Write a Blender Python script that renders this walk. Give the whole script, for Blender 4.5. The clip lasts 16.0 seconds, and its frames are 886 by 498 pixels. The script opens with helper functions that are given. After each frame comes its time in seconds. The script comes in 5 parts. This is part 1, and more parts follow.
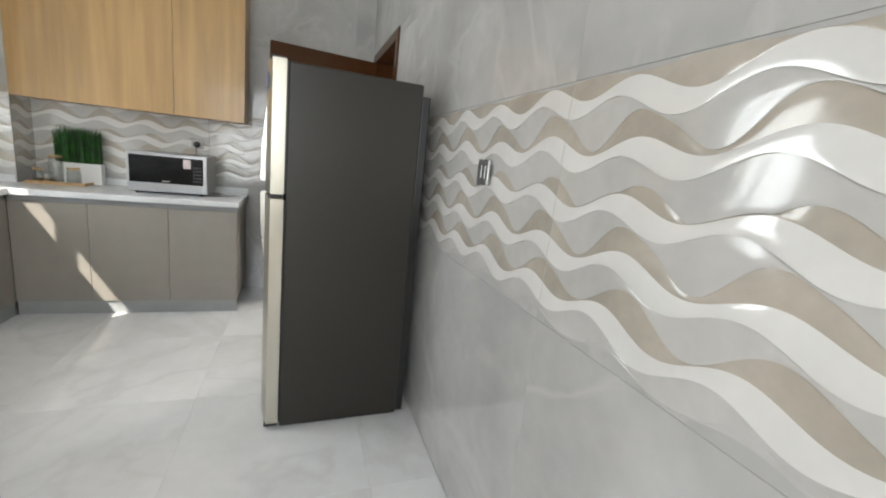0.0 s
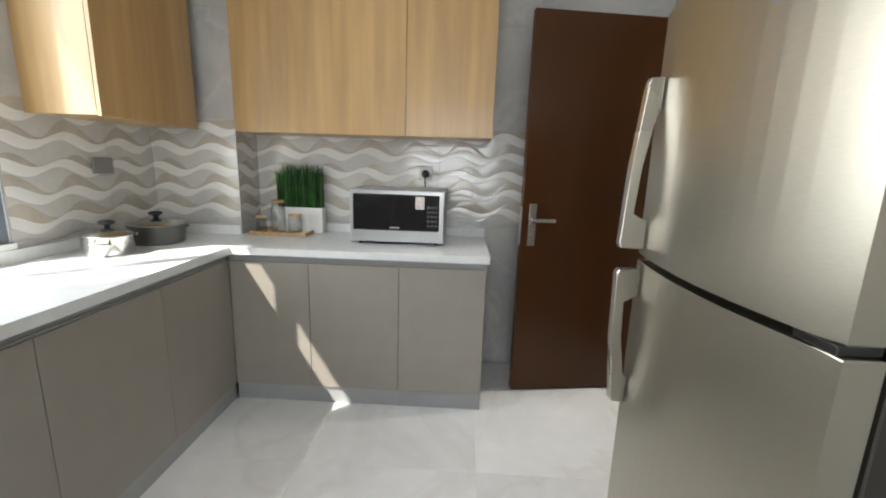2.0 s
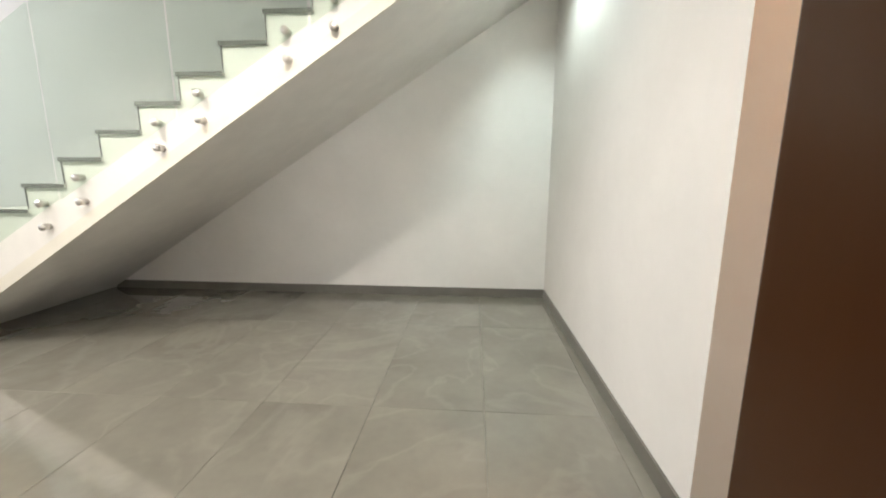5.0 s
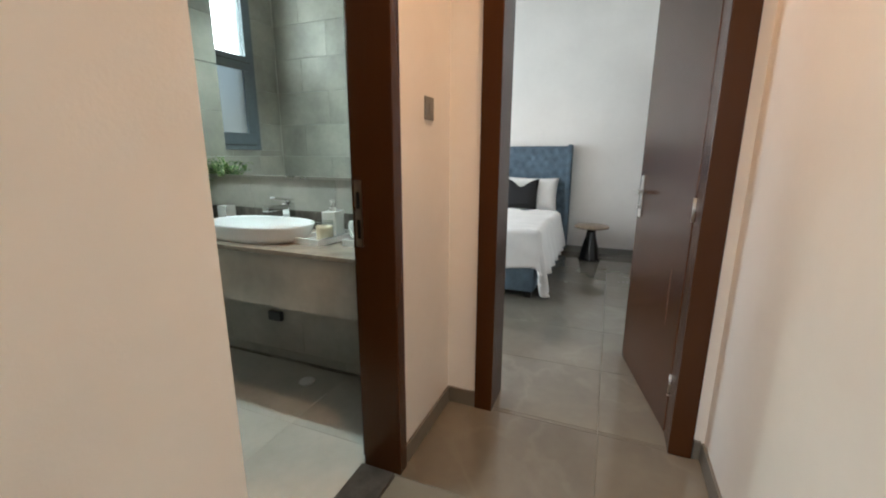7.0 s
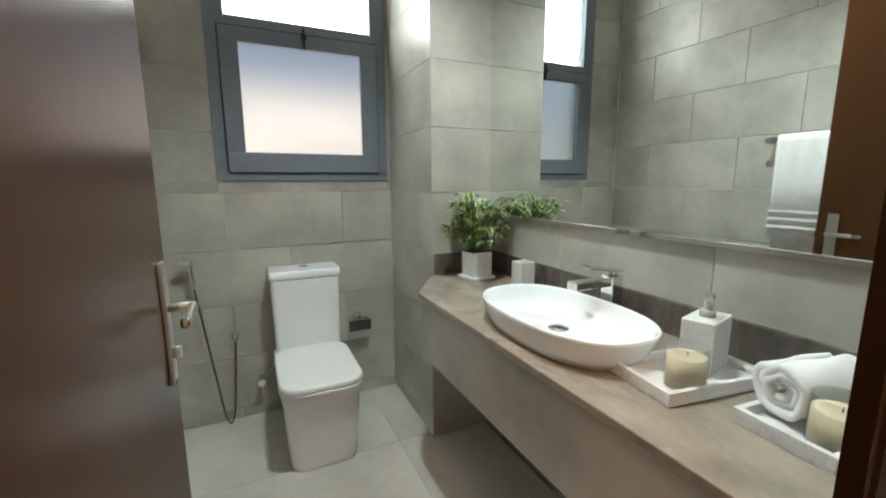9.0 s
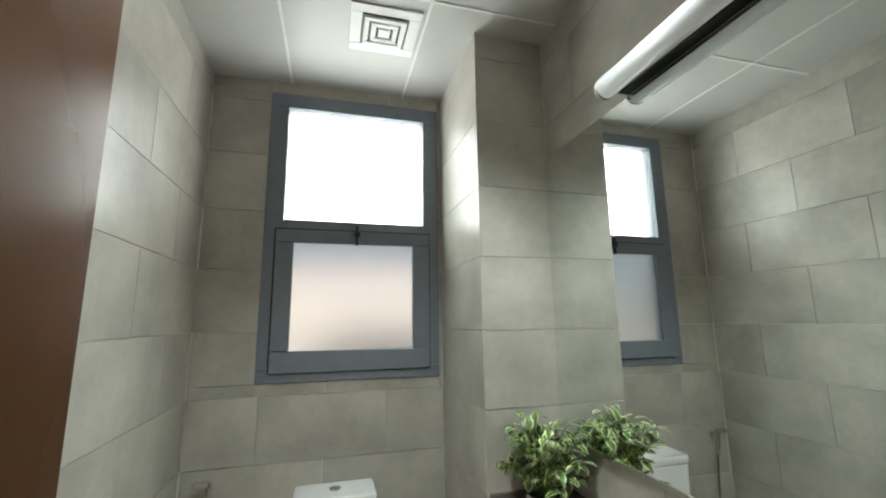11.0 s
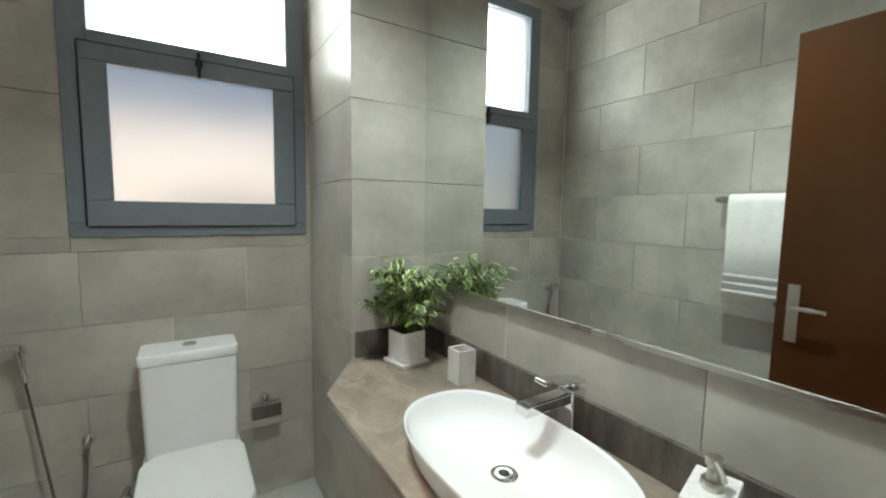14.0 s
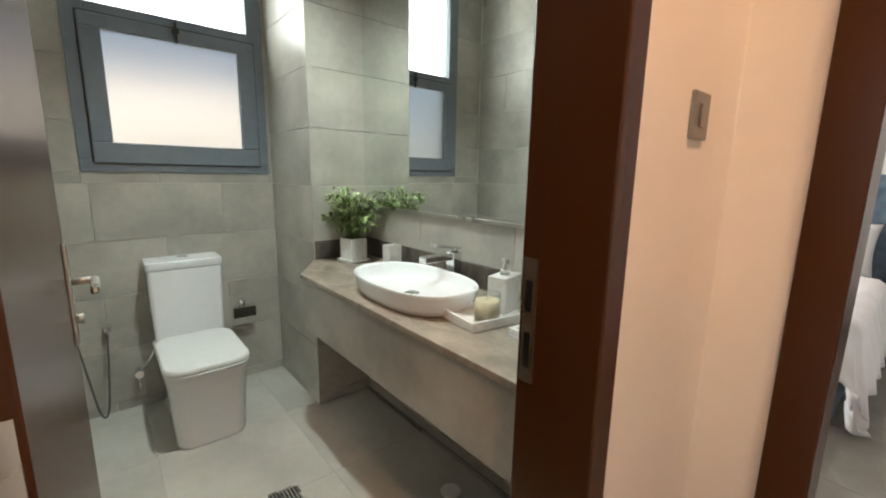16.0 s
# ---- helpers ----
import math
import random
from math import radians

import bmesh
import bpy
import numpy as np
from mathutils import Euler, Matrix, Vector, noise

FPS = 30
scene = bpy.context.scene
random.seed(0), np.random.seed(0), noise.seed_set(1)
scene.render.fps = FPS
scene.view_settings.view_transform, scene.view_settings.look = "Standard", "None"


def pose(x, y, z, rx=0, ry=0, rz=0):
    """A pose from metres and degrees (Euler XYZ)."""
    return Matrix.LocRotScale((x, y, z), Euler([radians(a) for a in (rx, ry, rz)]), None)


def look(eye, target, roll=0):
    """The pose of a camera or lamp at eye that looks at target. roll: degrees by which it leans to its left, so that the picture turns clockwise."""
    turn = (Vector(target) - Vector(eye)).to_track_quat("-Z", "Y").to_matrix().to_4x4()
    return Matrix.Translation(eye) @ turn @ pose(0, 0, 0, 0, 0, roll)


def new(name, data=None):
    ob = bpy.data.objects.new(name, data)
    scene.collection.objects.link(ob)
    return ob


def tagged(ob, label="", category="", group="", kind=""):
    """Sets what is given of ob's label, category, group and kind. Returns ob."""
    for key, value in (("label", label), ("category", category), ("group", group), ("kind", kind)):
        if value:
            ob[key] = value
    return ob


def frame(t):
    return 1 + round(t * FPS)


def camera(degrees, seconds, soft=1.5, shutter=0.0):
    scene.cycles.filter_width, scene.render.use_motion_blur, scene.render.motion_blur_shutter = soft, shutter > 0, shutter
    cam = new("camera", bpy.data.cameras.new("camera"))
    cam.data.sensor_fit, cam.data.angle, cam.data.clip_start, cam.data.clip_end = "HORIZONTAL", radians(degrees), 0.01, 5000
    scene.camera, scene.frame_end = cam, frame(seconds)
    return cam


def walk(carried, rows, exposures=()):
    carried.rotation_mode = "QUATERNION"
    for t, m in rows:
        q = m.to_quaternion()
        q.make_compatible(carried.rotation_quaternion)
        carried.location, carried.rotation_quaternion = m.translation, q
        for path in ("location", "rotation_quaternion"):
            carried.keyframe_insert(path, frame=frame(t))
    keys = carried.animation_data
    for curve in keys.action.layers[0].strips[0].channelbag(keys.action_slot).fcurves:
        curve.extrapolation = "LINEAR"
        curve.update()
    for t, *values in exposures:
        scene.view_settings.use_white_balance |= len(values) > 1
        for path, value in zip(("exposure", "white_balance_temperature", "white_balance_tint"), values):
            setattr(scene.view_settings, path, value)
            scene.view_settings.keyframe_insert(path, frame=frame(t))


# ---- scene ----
cam = camera(94.5, 16.0, soft=2.0)
PATH = [
    (0, (3.954, -0.632, 1.351), (2.116, 0.048, 0.952), 6.2),
    (0.5, (3.609, -0.703, 1.345), (1.662, -0.507, 0.931), 5.7),
    (0.8, (3.431, -0.804, 1.342), (1.473, -0.822, 0.931), 5.3),
    (1, (3.292, -0.861, 1.339), (1.337, -0.99, 0.934), 5.1),
    (1.5, (2.918, -1.0, 1.348), (0.979, -1.276, 0.943), 3.6),
    (2, (2.523, -1.218, 1.351), (0.564, -1.293, 0.956), 1.8),
    (2.3, (2.25, -1.281, 1.302), (0.288, -1.168, 0.932), 0.9),
    (2.5, (2.054, -1.3, 1.338), (0.117, -1.024, 0.923), 0.4),
    (3, (1.582, -1.311, 1.282), (-0.221, -0.522, 0.927), -1.2),
    (3.2, (1.408, -1.272, 1.286), (-0.294, -0.283, 0.932), -1.9),
    (4.2, (0.9, -0.58, 1.262), (0.2, 1.23, 0.9), -0.8),
    (5.3, (0.589, 0.062, 1.228), (0.748, 2.021, 0.861), 0.2),
    (5.5, (0.605, 0.23, 1.237), (1.042, 2.143, 0.85), -0.0),
    (6, (0.713, 0.484, 1.289), (1.882, 2.042, 0.835), -1.3),
    (6.2, (0.796, 0.523, 1.278), (2.223, 1.848, 0.824), -1.4),
    (6.5, (0.954, 0.58, 1.278), (2.646, 1.54, 0.811), -1.0),
    (7, (1.253, 0.668, 1.267), (3.062, 1.396, 0.822), 0.2),
    (7.5, (1.555, 0.835, 1.279), (3.255, 1.79, 0.836), 0.4),
    (8, (1.784, 1.022, 1.277), (3.205, 2.354, 0.822), 0.1),
    (8.5, (1.937, 1.193, 1.289), (3.033, 2.814, 0.872), -0.1),
    (9, (1.997, 1.378, 1.31), (2.834, 3.164, 0.982), -0.2),
    (9.5, (2.047, 1.494, 1.35), (2.692, 3.382, 1.213), -0.1),
    (10, (2.152, 1.571, 1.484), (2.648, 3.507, 1.568), 0.0),
    (10.2, (2.18, 1.581, 1.511), (2.639, 3.519, 1.694), -0.4),
    (12.3, (2.208, 1.628, 1.694), (2.993, 3.427, 2.078), -1.3),
    (12.5, (2.229, 1.629, 1.695), (3.072, 3.416, 2.002), -1.1),
    (13, (2.258, 1.649, 1.625), (3.233, 3.391, 1.748), -0.5),
    (13.5, (2.261, 1.659, 1.526), (3.306, 3.364, 1.485), 0.2),
    (14, (2.237, 1.654, 1.438), (3.299, 3.339, 1.254), 0.9),
    (14.5, (2.193, 1.587, 1.381), (3.243, 3.264, 1.094), 1.2),
    (15, (2.116, 1.453, 1.343), (3.177, 3.112, 0.999), 1.4),
    (15.3, (2.045, 1.323, 1.307), (3.154, 2.953, 0.968), 1.2),
    (15.5, (2.031, 1.254, 1.323), (3.162, 2.863, 0.956), 1.3),
    (16, (1.905, 1.044, 1.328), (3.174, 2.548, 0.97), 1.0),
]
EXPOSURES = [(0, 1.2, 6500, 10), (2.0, 1.2, 6500, 10), (2.5, 1.38, 6500, 10), (3.0, 1.4, 6600, 11), (5.5, 1.0, 6450, 11), (6.5, 0.95, 6500, 10), (7.0, 1.08, 6150, 6), (7.5, 1.25, 5950, 5), (8.0, 1.25, 6350, 10),
             (8.5, 1.22, 6450, 13), (9.0, 1.25, 6600, 15), (10.0, 1.15, 6700, 15), (12.5, 0.9, 6700, 15), (13.0, 1.1, 6700, 15), (14.5, 1.15, 6750, 15), (15.0, 1.15, 6850, 15), (15.5, 1.28, 6900, 14), (16, 1.27, 6800, 14)]
walk(cam, [(t, look(e, g, r)) for t, e, g, r in PATH], EXPOSURES)

# ---- light ----
SUN_WAY = Vector((-0.6, 0.6, -1.01)).normalized()  # the way the sunlight travels
world = bpy.data.worlds.new("sky")
scene.world = world
world.use_nodes = True
wn = world.node_tree.nodes
sky = wn.new("ShaderNodeTexSky")
sky.sky_type = 'NISHITA'
sky.sun_disc = False
sky.sun_elevation = math.asin(-SUN_WAY.z)
sky.sun_rotation = math.atan2(-SUN_WAY.x, -SUN_WAY.y)
world.node_tree.links.new(sky.outputs[0], wn["Background"].inputs[0])
wn["Background"].inputs[1].default_value = 0.05


def lamp(name, kind, where, target, power, color=(1, 1, 1), size=(0.2, 0.2), spot=90):
    data = bpy.data.lights.new(name, kind)
    data.energy, data.color = power, color
    if kind == 'AREA':
        data.shape, data.size, data.size_y = 'RECTANGLE', size[0], size[1]
    elif kind == 'SPOT':
        data.spot_size, data.spot_blend, data.shadow_soft_size = radians(spot), 0.8, size[0]
    elif kind == 'POINT':
        data.shadow_soft_size = size[0]
    ob = new(name, data)
    ob.matrix_world = look(where, target)
    return ob


sun = bpy.data.lights.new("sun", 'SUN')
sun.energy, sun.angle, sun.color = 5.0, radians(0.5), (1.0, 0.95, 0.86)
new("sun", sun).matrix_world = look((0, 0, 0), SUN_WAY)
# daylight in the windows' openings; the kitchen rear and hall end openings are assumed
lamp("daylight_kitchen", 'AREA', (1.41, -3.4, 1.8), (1.41, 0, 1.0), 23, (0.93, 0.97, 1.0), (0.85, 1.4))
# fill through an assumed rear opening, out of view
lamp("fill_kitchen_rear", 'AREA', (5.7, -1.5, 1.7), (3, -1.5, 1.0), 21, (0.95, 0.98, 1.0), (1.6, 1.4))
lamp("daylight_bathroom", 'AREA', (2.3, 3.93, 2.445), (2.3, 2.4, 2.445), 8, (0.9, 1.0, 0.96), (0.88, 0.71))
# cool fill from an assumed opening in the hall's end wall
lamp("fill_hall", 'AREA', (-5.8, 1.4, 2.9), (-1.5, 2.4, 0.6), 50, (0.95, 0.97, 1.0), (1.9, 2.5))
lamp("daylight_bedroom", 'AREA', (5.0, 4.75, 1.6), (5.0, 2.0, 0.6), 50, (0.93, 0.97, 1.0), (2.2, 1.8))

# ---- materials ----


def material(name, color, rough=0.5, metal=0.0, spread=0.06, scale=6.0, bump=0.0, bump_scale=60.0, second=None, stretch=(1, 1, 1), coat=0.0, each=0.0, vein=None, spec=0.5, gloss=0.15):
    """Base colour with a cloudy and a fine variation, optional second colour in streaks, optional veins, bump and gloss variation."""
    m = bpy.data.materials.new(name)
    m.use_nodes = True
    nt = m.node_tree
    n, link = nt.nodes, nt.links.new
    b = n["Principled BSDF"]
    co = n.new("ShaderNodeTexCoord")
    mp = n.new("ShaderNodeMapping")
    mp.inputs["Scale"].default_value = stretch
    link(co.outputs["Object"], mp.inputs[0])
    big = n.new("ShaderNodeTexNoise")
    big.inputs["Scale"].default_value, big.inputs["Detail"].default_value = scale, 6
    link(mp.outputs[0], big.inputs[0])
    fine = n.new("ShaderNodeTexNoise")
    fine.inputs["Scale"].default_value, fine.inputs["Detail"].default_value = scale * 9, 4
    link(mp.outputs[0], fine.inputs[0])
    if each:
        info = n.new("ShaderNodeObjectInfo")
        shift = n.new("ShaderNodeVectorMath")
        shift.operation = 'SCALE'
        shift.inputs[0].default_value = (31, 17, 23)
        link(info.outputs["Random"], shift.inputs["Scale"])
        add = n.new("ShaderNodeVectorMath")
        link(co.outputs["Object"], add.inputs[0])
        link(shift.outputs[0], add.inputs[1])
        link(add.outputs[0], mp.inputs[0])
    ramp = n.new("ShaderNodeValToRGB")
    dark = [c * (1 - 2.2 * spread) for c in color]
    light = [min(1, c * (1 + 1.6 * spread)) for c in color]
    ramp.color_ramp.elements[0].color = (*(second or dark), 1)
    ramp.color_ramp.elements[1].color = (*light, 1)
    ramp.color_ramp.elements[0].position, ramp.color_ramp.elements[1].position = 0.3, 0.7
    link(big.outputs[0], ramp.inputs[0])
    mix = n.new("ShaderNodeMix")
    mix.data_type = 'RGBA'
    mix.blend_type = 'MULTIPLY'
    mix.inputs[0].default_value = 1
    fr = n.new("ShaderNodeMapRange")
    fr.inputs[3].default_value, fr.inputs[4].default_value = 1 - spread, 1 + spread
    link(fine.outputs[0], fr.inputs[0])
    link(ramp.outputs[0], mix.inputs[6])
    link(fr.outputs[0], mix.inputs[7])
    out = mix.outputs[2]
    if each:
        hue = n.new("ShaderNodeHueSaturation")
        er = n.new("ShaderNodeMapRange")
        er.inputs[3].default_value, er.inputs[4].default_value = 1 - each, 1 + each
        link(info.outputs["Random"], er.inputs[0])
        link(er.outputs[0], hue.inputs["Value"])
        link(out, hue.inputs["Color"])
        out = hue.outputs[0]
    if vein:
        vn = n.new("ShaderNodeTexNoise")
        vn.inputs["Scale"].default_value, vn.inputs["Detail"].default_value = vein[1], 8
        vn.inputs["Distortion"].default_value = 1.2
        link(mp.outputs[0], vn.inputs[0])
        vr = n.new("ShaderNodeValToRGB")
        e = vr.color_ramp.elements
        e[0].position, e[0].color = 0.47, (0, 0, 0, 1)
        e[1].position, e[1].color = 0.53, (0, 0, 0, 1)
        mid = e.new(0.5)
        mid.color = (vein[2], vein[2], vein[2], 1)
        link(vn.outputs[0], vr.inputs[0])
        vm = n.new("ShaderNodeMix")
        vm.data_type = 'RGBA'
        link(vr.outputs[0], vm.inputs[0])
        link(out, vm.inputs[6])
        vm.inputs[7].default_value = (*vein[0], 1)
        out = vm.outputs[2]
    link(out, b.inputs["Base Color"])
    rr = n.new("ShaderNodeMapRange")
    rr.inputs[3].default_value, rr.inputs[4].default_value = max(0.02, rough * (1 - gloss)), min(1, rough * (1 + gloss))
    link(big.outputs[0], rr.inputs[0])
    link(rr.outputs[0], b.inputs["Roughness"])
    b.inputs["Metallic"].default_value = metal
    b.inputs["Specular IOR Level"].default_value = spec
    b.inputs["Coat Weight"].default_value = coat
    b.inputs["Coat Roughness"].default_value = 0.05
    if bump:
        bn = n.new("ShaderNodeTexNoise")
        bn.inputs["Scale"].default_value, bn.inputs["Detail"].default_value = bump_scale, 5
        link(mp.outputs[0], bn.inputs[0])
        bp = n.new("ShaderNodeBump")
        bp.inputs["Strength"].default_value, bp.inputs["Distance"].default_value = bump, 0.01
        link(bn.outputs[0], bp.inputs["Height"])
        link(bp.outputs[0], b.inputs["Normal"])
    return m


def glow(name, color, strength):
    m = bpy.data.materials.new(name)
    m.use_nodes = True
    b = m.node_tree.nodes["Principled BSDF"]
    b.inputs["Base Color"].default_value = (*color, 1)
    b.inputs["Emission Color"].default_value = (*color, 1)
    b.inputs["Emission Strength"].default_value = strength
    b.inputs["Roughness"].default_value = 0.4
    return m


def glass(name, color, rough):
    m = bpy.data.materials.new(name)
    m.use_nodes = True
    b = m.node_tree.nodes["Principled BSDF"]
    b.inputs["Base Color"].default_value = (*color, 1)
    b.inputs["Transmission Weight"].default_value = 1
    b.inputs["Roughness"].default_value = rough
    b.inputs["IOR"].default_value = 1.45
    return m


PLASTER = material("white_wall_paint", (0.82, 0.8, 0.77), 0.6, spread=0.02, scale=2, bump=0.05, bump_scale=180)
# white panels, greyed: the bathroom ceiling's shade is put into the base colour
BATH_CEIL = material("shaded_ceiling_panel", (0.52, 0.52, 0.505), 0.35, spread=0.03, scale=1.5, bump=0.02, bump_scale=120)
CEIL = material("ceiling_paint", (0.8, 0.8, 0.78), 0.8, spread=0.015, scale=1.5, bump=0.03, bump_scale=150)
GREY_TILE = material("grey_wall_tile", (0.48, 0.475, 0.46), 0.13, spread=0.09, scale=1.8, each=0.03, vein=((0.62, 0.61, 0.58), 1.1, 0.35), coat=0.2)
BATH_TILE = material("cement_wall_tile", (0.45, 0.43, 0.385), 0.33, spread=0.12, scale=2.8, each=0.035, bump=0.06, bump_scale=40)
BATH_FLOOR = material("cement_floor_tile", (0.53, 0.52, 0.48), 0.22, spread=0.07, scale=2.2, each=0.03)
GROUT = material("grout", (0.43, 0.415, 0.37), 0.85, spread=0.08, scale=20)
HALL_TILE = material("grey_floor_tile", (0.185, 0.175, 0.145), 0.07, spread=0.08, scale=2.0, each=0.03, vein=((0.3, 0.285, 0.245), 1.0, 0.16), coat=0.45)
HALL_GROUT = material("floor_grout", (0.27, 0.255, 0.215), 0.6, spread=0.05)
MARBLE = material("white_marble_floor", (0.8, 0.8, 0.8), 0.06, spread=0.05, scale=1.7, each=0.006, vein=((0.6, 0.59, 0.57), 0.9, 0.3), coat=0.3)
MARBLE_GROUT = material("pale_grout", (0.79, 0.79, 0.79), 0.6, spread=0.03)
SKIRT = material("grey_skirting", (0.17, 0.16, 0.14), 0.3, spread=0.08, scale=3)
DOOR_WOOD = material("dark_walnut_veneer", (0.06, 0.0215, 0.0065), 0.27, spread=0.03, scale=1.8, stretch=(6, 6, 0.25), spec=0.3, gloss=0.03)
OAK = material("oak_veneer", (0.47, 0.3, 0.13), 0.33, spread=0.075, scale=2.4, stretch=(7, 7, 0.45), coat=0.15)
LAMINATE = material("taupe_laminate", (0.3, 0.275, 0.24), 0.4, spread=0.02, scale=8)
PLINTH = material("grey_plinth", (0.32, 0.33, 0.33), 0.35, spread=0.03)
QUARTZ = material("white_quartz", (0.76, 0.78, 0.78), 0.2, spread=0.02, scale=30)
STEEL = material("brushed_steel", (0.48, 0.455, 0.385), 0.32, metal=1.0, spread=0.02, scale=9, stretch=(1, 60, 60))
FRIDGE_SIDE = material("fridge_side_paint", (0.021, 0.0185, 0.0135), 0.4, spread=0.03, scale=40, bump=0.05, bump_scale=300)
CHROME = material("chrome", (0.75, 0.75, 0.75), 0.08, metal=1.0, spread=0.01)
# darker metal; on the paper holder's cover it paints in a dark reflection
DARKENED_CHROME = material("darkened_chrome", (0.3, 0.3, 0.3), 0.16, metal=1.0, spread=0.03)
SATIN = material("satin_nickel", (0.6, 0.58, 0.54), 0.28, metal=1.0, spread=0.03)
SILVER = material("silver_paint", (0.5, 0.51, 0.52), 0.3, metal=0.8, spread=0.02)
BLACK = material("black_plastic", (0.012, 0.012, 0.012), 0.3, spread=0.05)
BLACK_GLASS = material("black_glass", (0.004, 0.004, 0.005), 0.06, spread=0.02)
ALU = material("grey_blue_aluminium", (0.17, 0.2, 0.24), 0.38, spread=0.03, scale=20)
CERAMIC = material("white_ceramic", (0.82, 0.83, 0.85), 0.08, spread=0.008, coat=0.3)
WHITE_PLASTIC = material("white_plastic", (0.75, 0.75, 0.74), 0.35, spread=0.01)
TOPSTONE = material("brown_stone_top", (0.32, 0.265, 0.215), 0.16, spread=0.14, scale=5, stretch=(1.6, 1, 1), vein=((0.42, 0.36, 0.3), 2.5, 0.5))
UPSTAND = material("dark_stone_upstand", (0.14, 0.12, 0.105), 0.25, spread=0.2, scale=6, stretch=(1, 3, 1))
MIRROR = material("mirror_silver", (0.86, 0.89, 0.87), 0.01, metal=1.0, spread=0.0)
TOWEL = material("white_towel", (0.85, 0.85, 0.84), 0.95, spread=0.02, scale=30, bump=0.3, bump_scale=500)
LINEN = material("white_linen", (0.82, 0.82, 0.82), 0.85, spread=0.02, bump=0.15, bump_scale=90)
BLUE_FABRIC = material("blue_velvet", (0.1, 0.15, 0.2), 0.8, spread=0.12, scale=12, bump=0.2, bump_scale=200)
BLACK_FABRIC = material("black_velvet", (0.01, 0.01, 0.012), 0.8, spread=0.1)
MARBLE_WHITE = material("white_marble", (0.8, 0.79, 0.78), 0.22, spread=0.02, vein=((0.55, 0.55, 0.57), 12, 0.4))
WAX = material("cream_wax", (0.75, 0.62, 0.42), 0.5, spread=0.06, scale=25)
FROST = glass("frosted_glass", (0.76, 0.77, 0.76), 0.42)


def thin_glass(name, color):
    """A pane that lets light straight through and mirrors a little."""
    m = bpy.data.materials.new(name)
    m.use_nodes = True
    n, link = m.node_tree.nodes, m.node_tree.links.new
    n.remove(n["Principled BSDF"])
    clear, shine, mix = n.new("ShaderNodeBsdfTransparent"), n.new("ShaderNodeBsdfGlossy"), n.new("ShaderNodeMixShader")
    clear.inputs[0].default_value = (*color, 1)
    shine.inputs["Roughness"].default_value = 0.02
    mix.inputs[0].default_value = 0.09
    link(clear.outputs[0], mix.inputs[1])
    link(shine.outputs[0], mix.inputs[2])
    link(mix.outputs[0], n["Material Output"].inputs[0])
    return m


THIN = thin_glass("thin_glass", (0.9, 0.91, 0.9))
CLEAR = thin_glass("clear_glass", (0.96, 0.98, 0.97))
GREEN_GLASS = thin_glass("balustrade_glass", (0.9, 0.955, 0.915))
LEAF = material("leaf_green", (0.13, 0.27, 0.05), 0.4, spread=0.25, scale=20, each=0.3)
LEAF_PALE = material("leaf_cream_edge", (0.72, 0.74, 0.45), 0.4, spread=0.15, scale=20)
GRASS = material("plastic_grass", (0.02, 0.1, 0.012), 0.45, spread=0.3, scale=20)
CURTAIN = material("beige_drape", (0.62, 0.47, 0.3), 0.9, spread=0.08, scale=5, stretch=(14, 14, 0.3))
WELL = material("grey_white_render", (0.8, 0.77, 0.73), 0.85, spread=0.06, scale=3, bump=0.2)
SOIL = material("soil", (0.04, 0.03, 0.02), 0.95, spread=0.2)
RENDER = material("cream_render", (0.8, 0.72, 0.6), 0.85, spread=0.06, scale=3, bump=0.2)
BAMBOO = material("bamboo_tray", (0.5, 0.33, 0.16), 0.5, spread=0.12, stretch=(1, 6, 1))
PALE_WOOD = material("pale_wood_table", (0.3, 0.24, 0.17), 0.45, spread=0.15, stretch=(1, 8, 1))
DARK_SLATE = material("dark_threshold_stone", (0.06, 0.055, 0.05), 0.3, spread=0.25, scale=14)


# ---- building helpers ----


def mesh_of(name, bm, mat):
    for f in bm.faces:
        f.normal_update()
    data = bpy.data.meshes.new(name)
    bm.to_mesh(data)
    bm.free()
    if mat:
        data.materials.append(mat)
    return data


def part(name, bm, mat, parent, label=""):
    ob = new(name, mesh_of(name, bm, mat))
    ob.parent = parent
    if label:
        tagged(ob, label)
    return ob


def single(name, bm, mat, label, category, m=None, group="", kind=""):
    ob = new(name, mesh_of(name, bm, mat))
    if m is not None:
        ob.matrix_world = m
    return tagged(ob, label, category, group, kind)


def thing(name, m, label, category, group="", kind=""):
    ob = new(name)
    ob.empty_display_size = 0.05
    ob.matrix_world = m
    return tagged(ob, label, category, group, kind)


def box(bm, x0, x1, y0, y1, z0, z1, bevel=0.0, seg=2):
    v = [bm.verts.new((x, y, z)) for x in (x0, x1) for y in (y0, y1) for z in (z0, z1)]
    faces = [bm.faces.new([v[i] for i in q]) for q in ((0, 1, 3, 2), (4, 6, 7, 5), (0, 4, 5, 1), (2, 3, 7, 6), (0, 2, 6, 4), (1, 5, 7, 3))]
    if bevel:
        edges = list({e for f in faces for e in f.edges})
        bmesh.ops.bevel(bm, geom=edges, offset=bevel, segments=seg, affect='EDGES', profile=0.5)
    return bm


def boxes(*rows, bevel=0.0):
    bm = bmesh.new()
    for r in rows:
        box(bm, *r, bevel=bevel)
    return bm


def smooth(bm):
    for f in bm.faces:
        f.smooth = True
    return bm


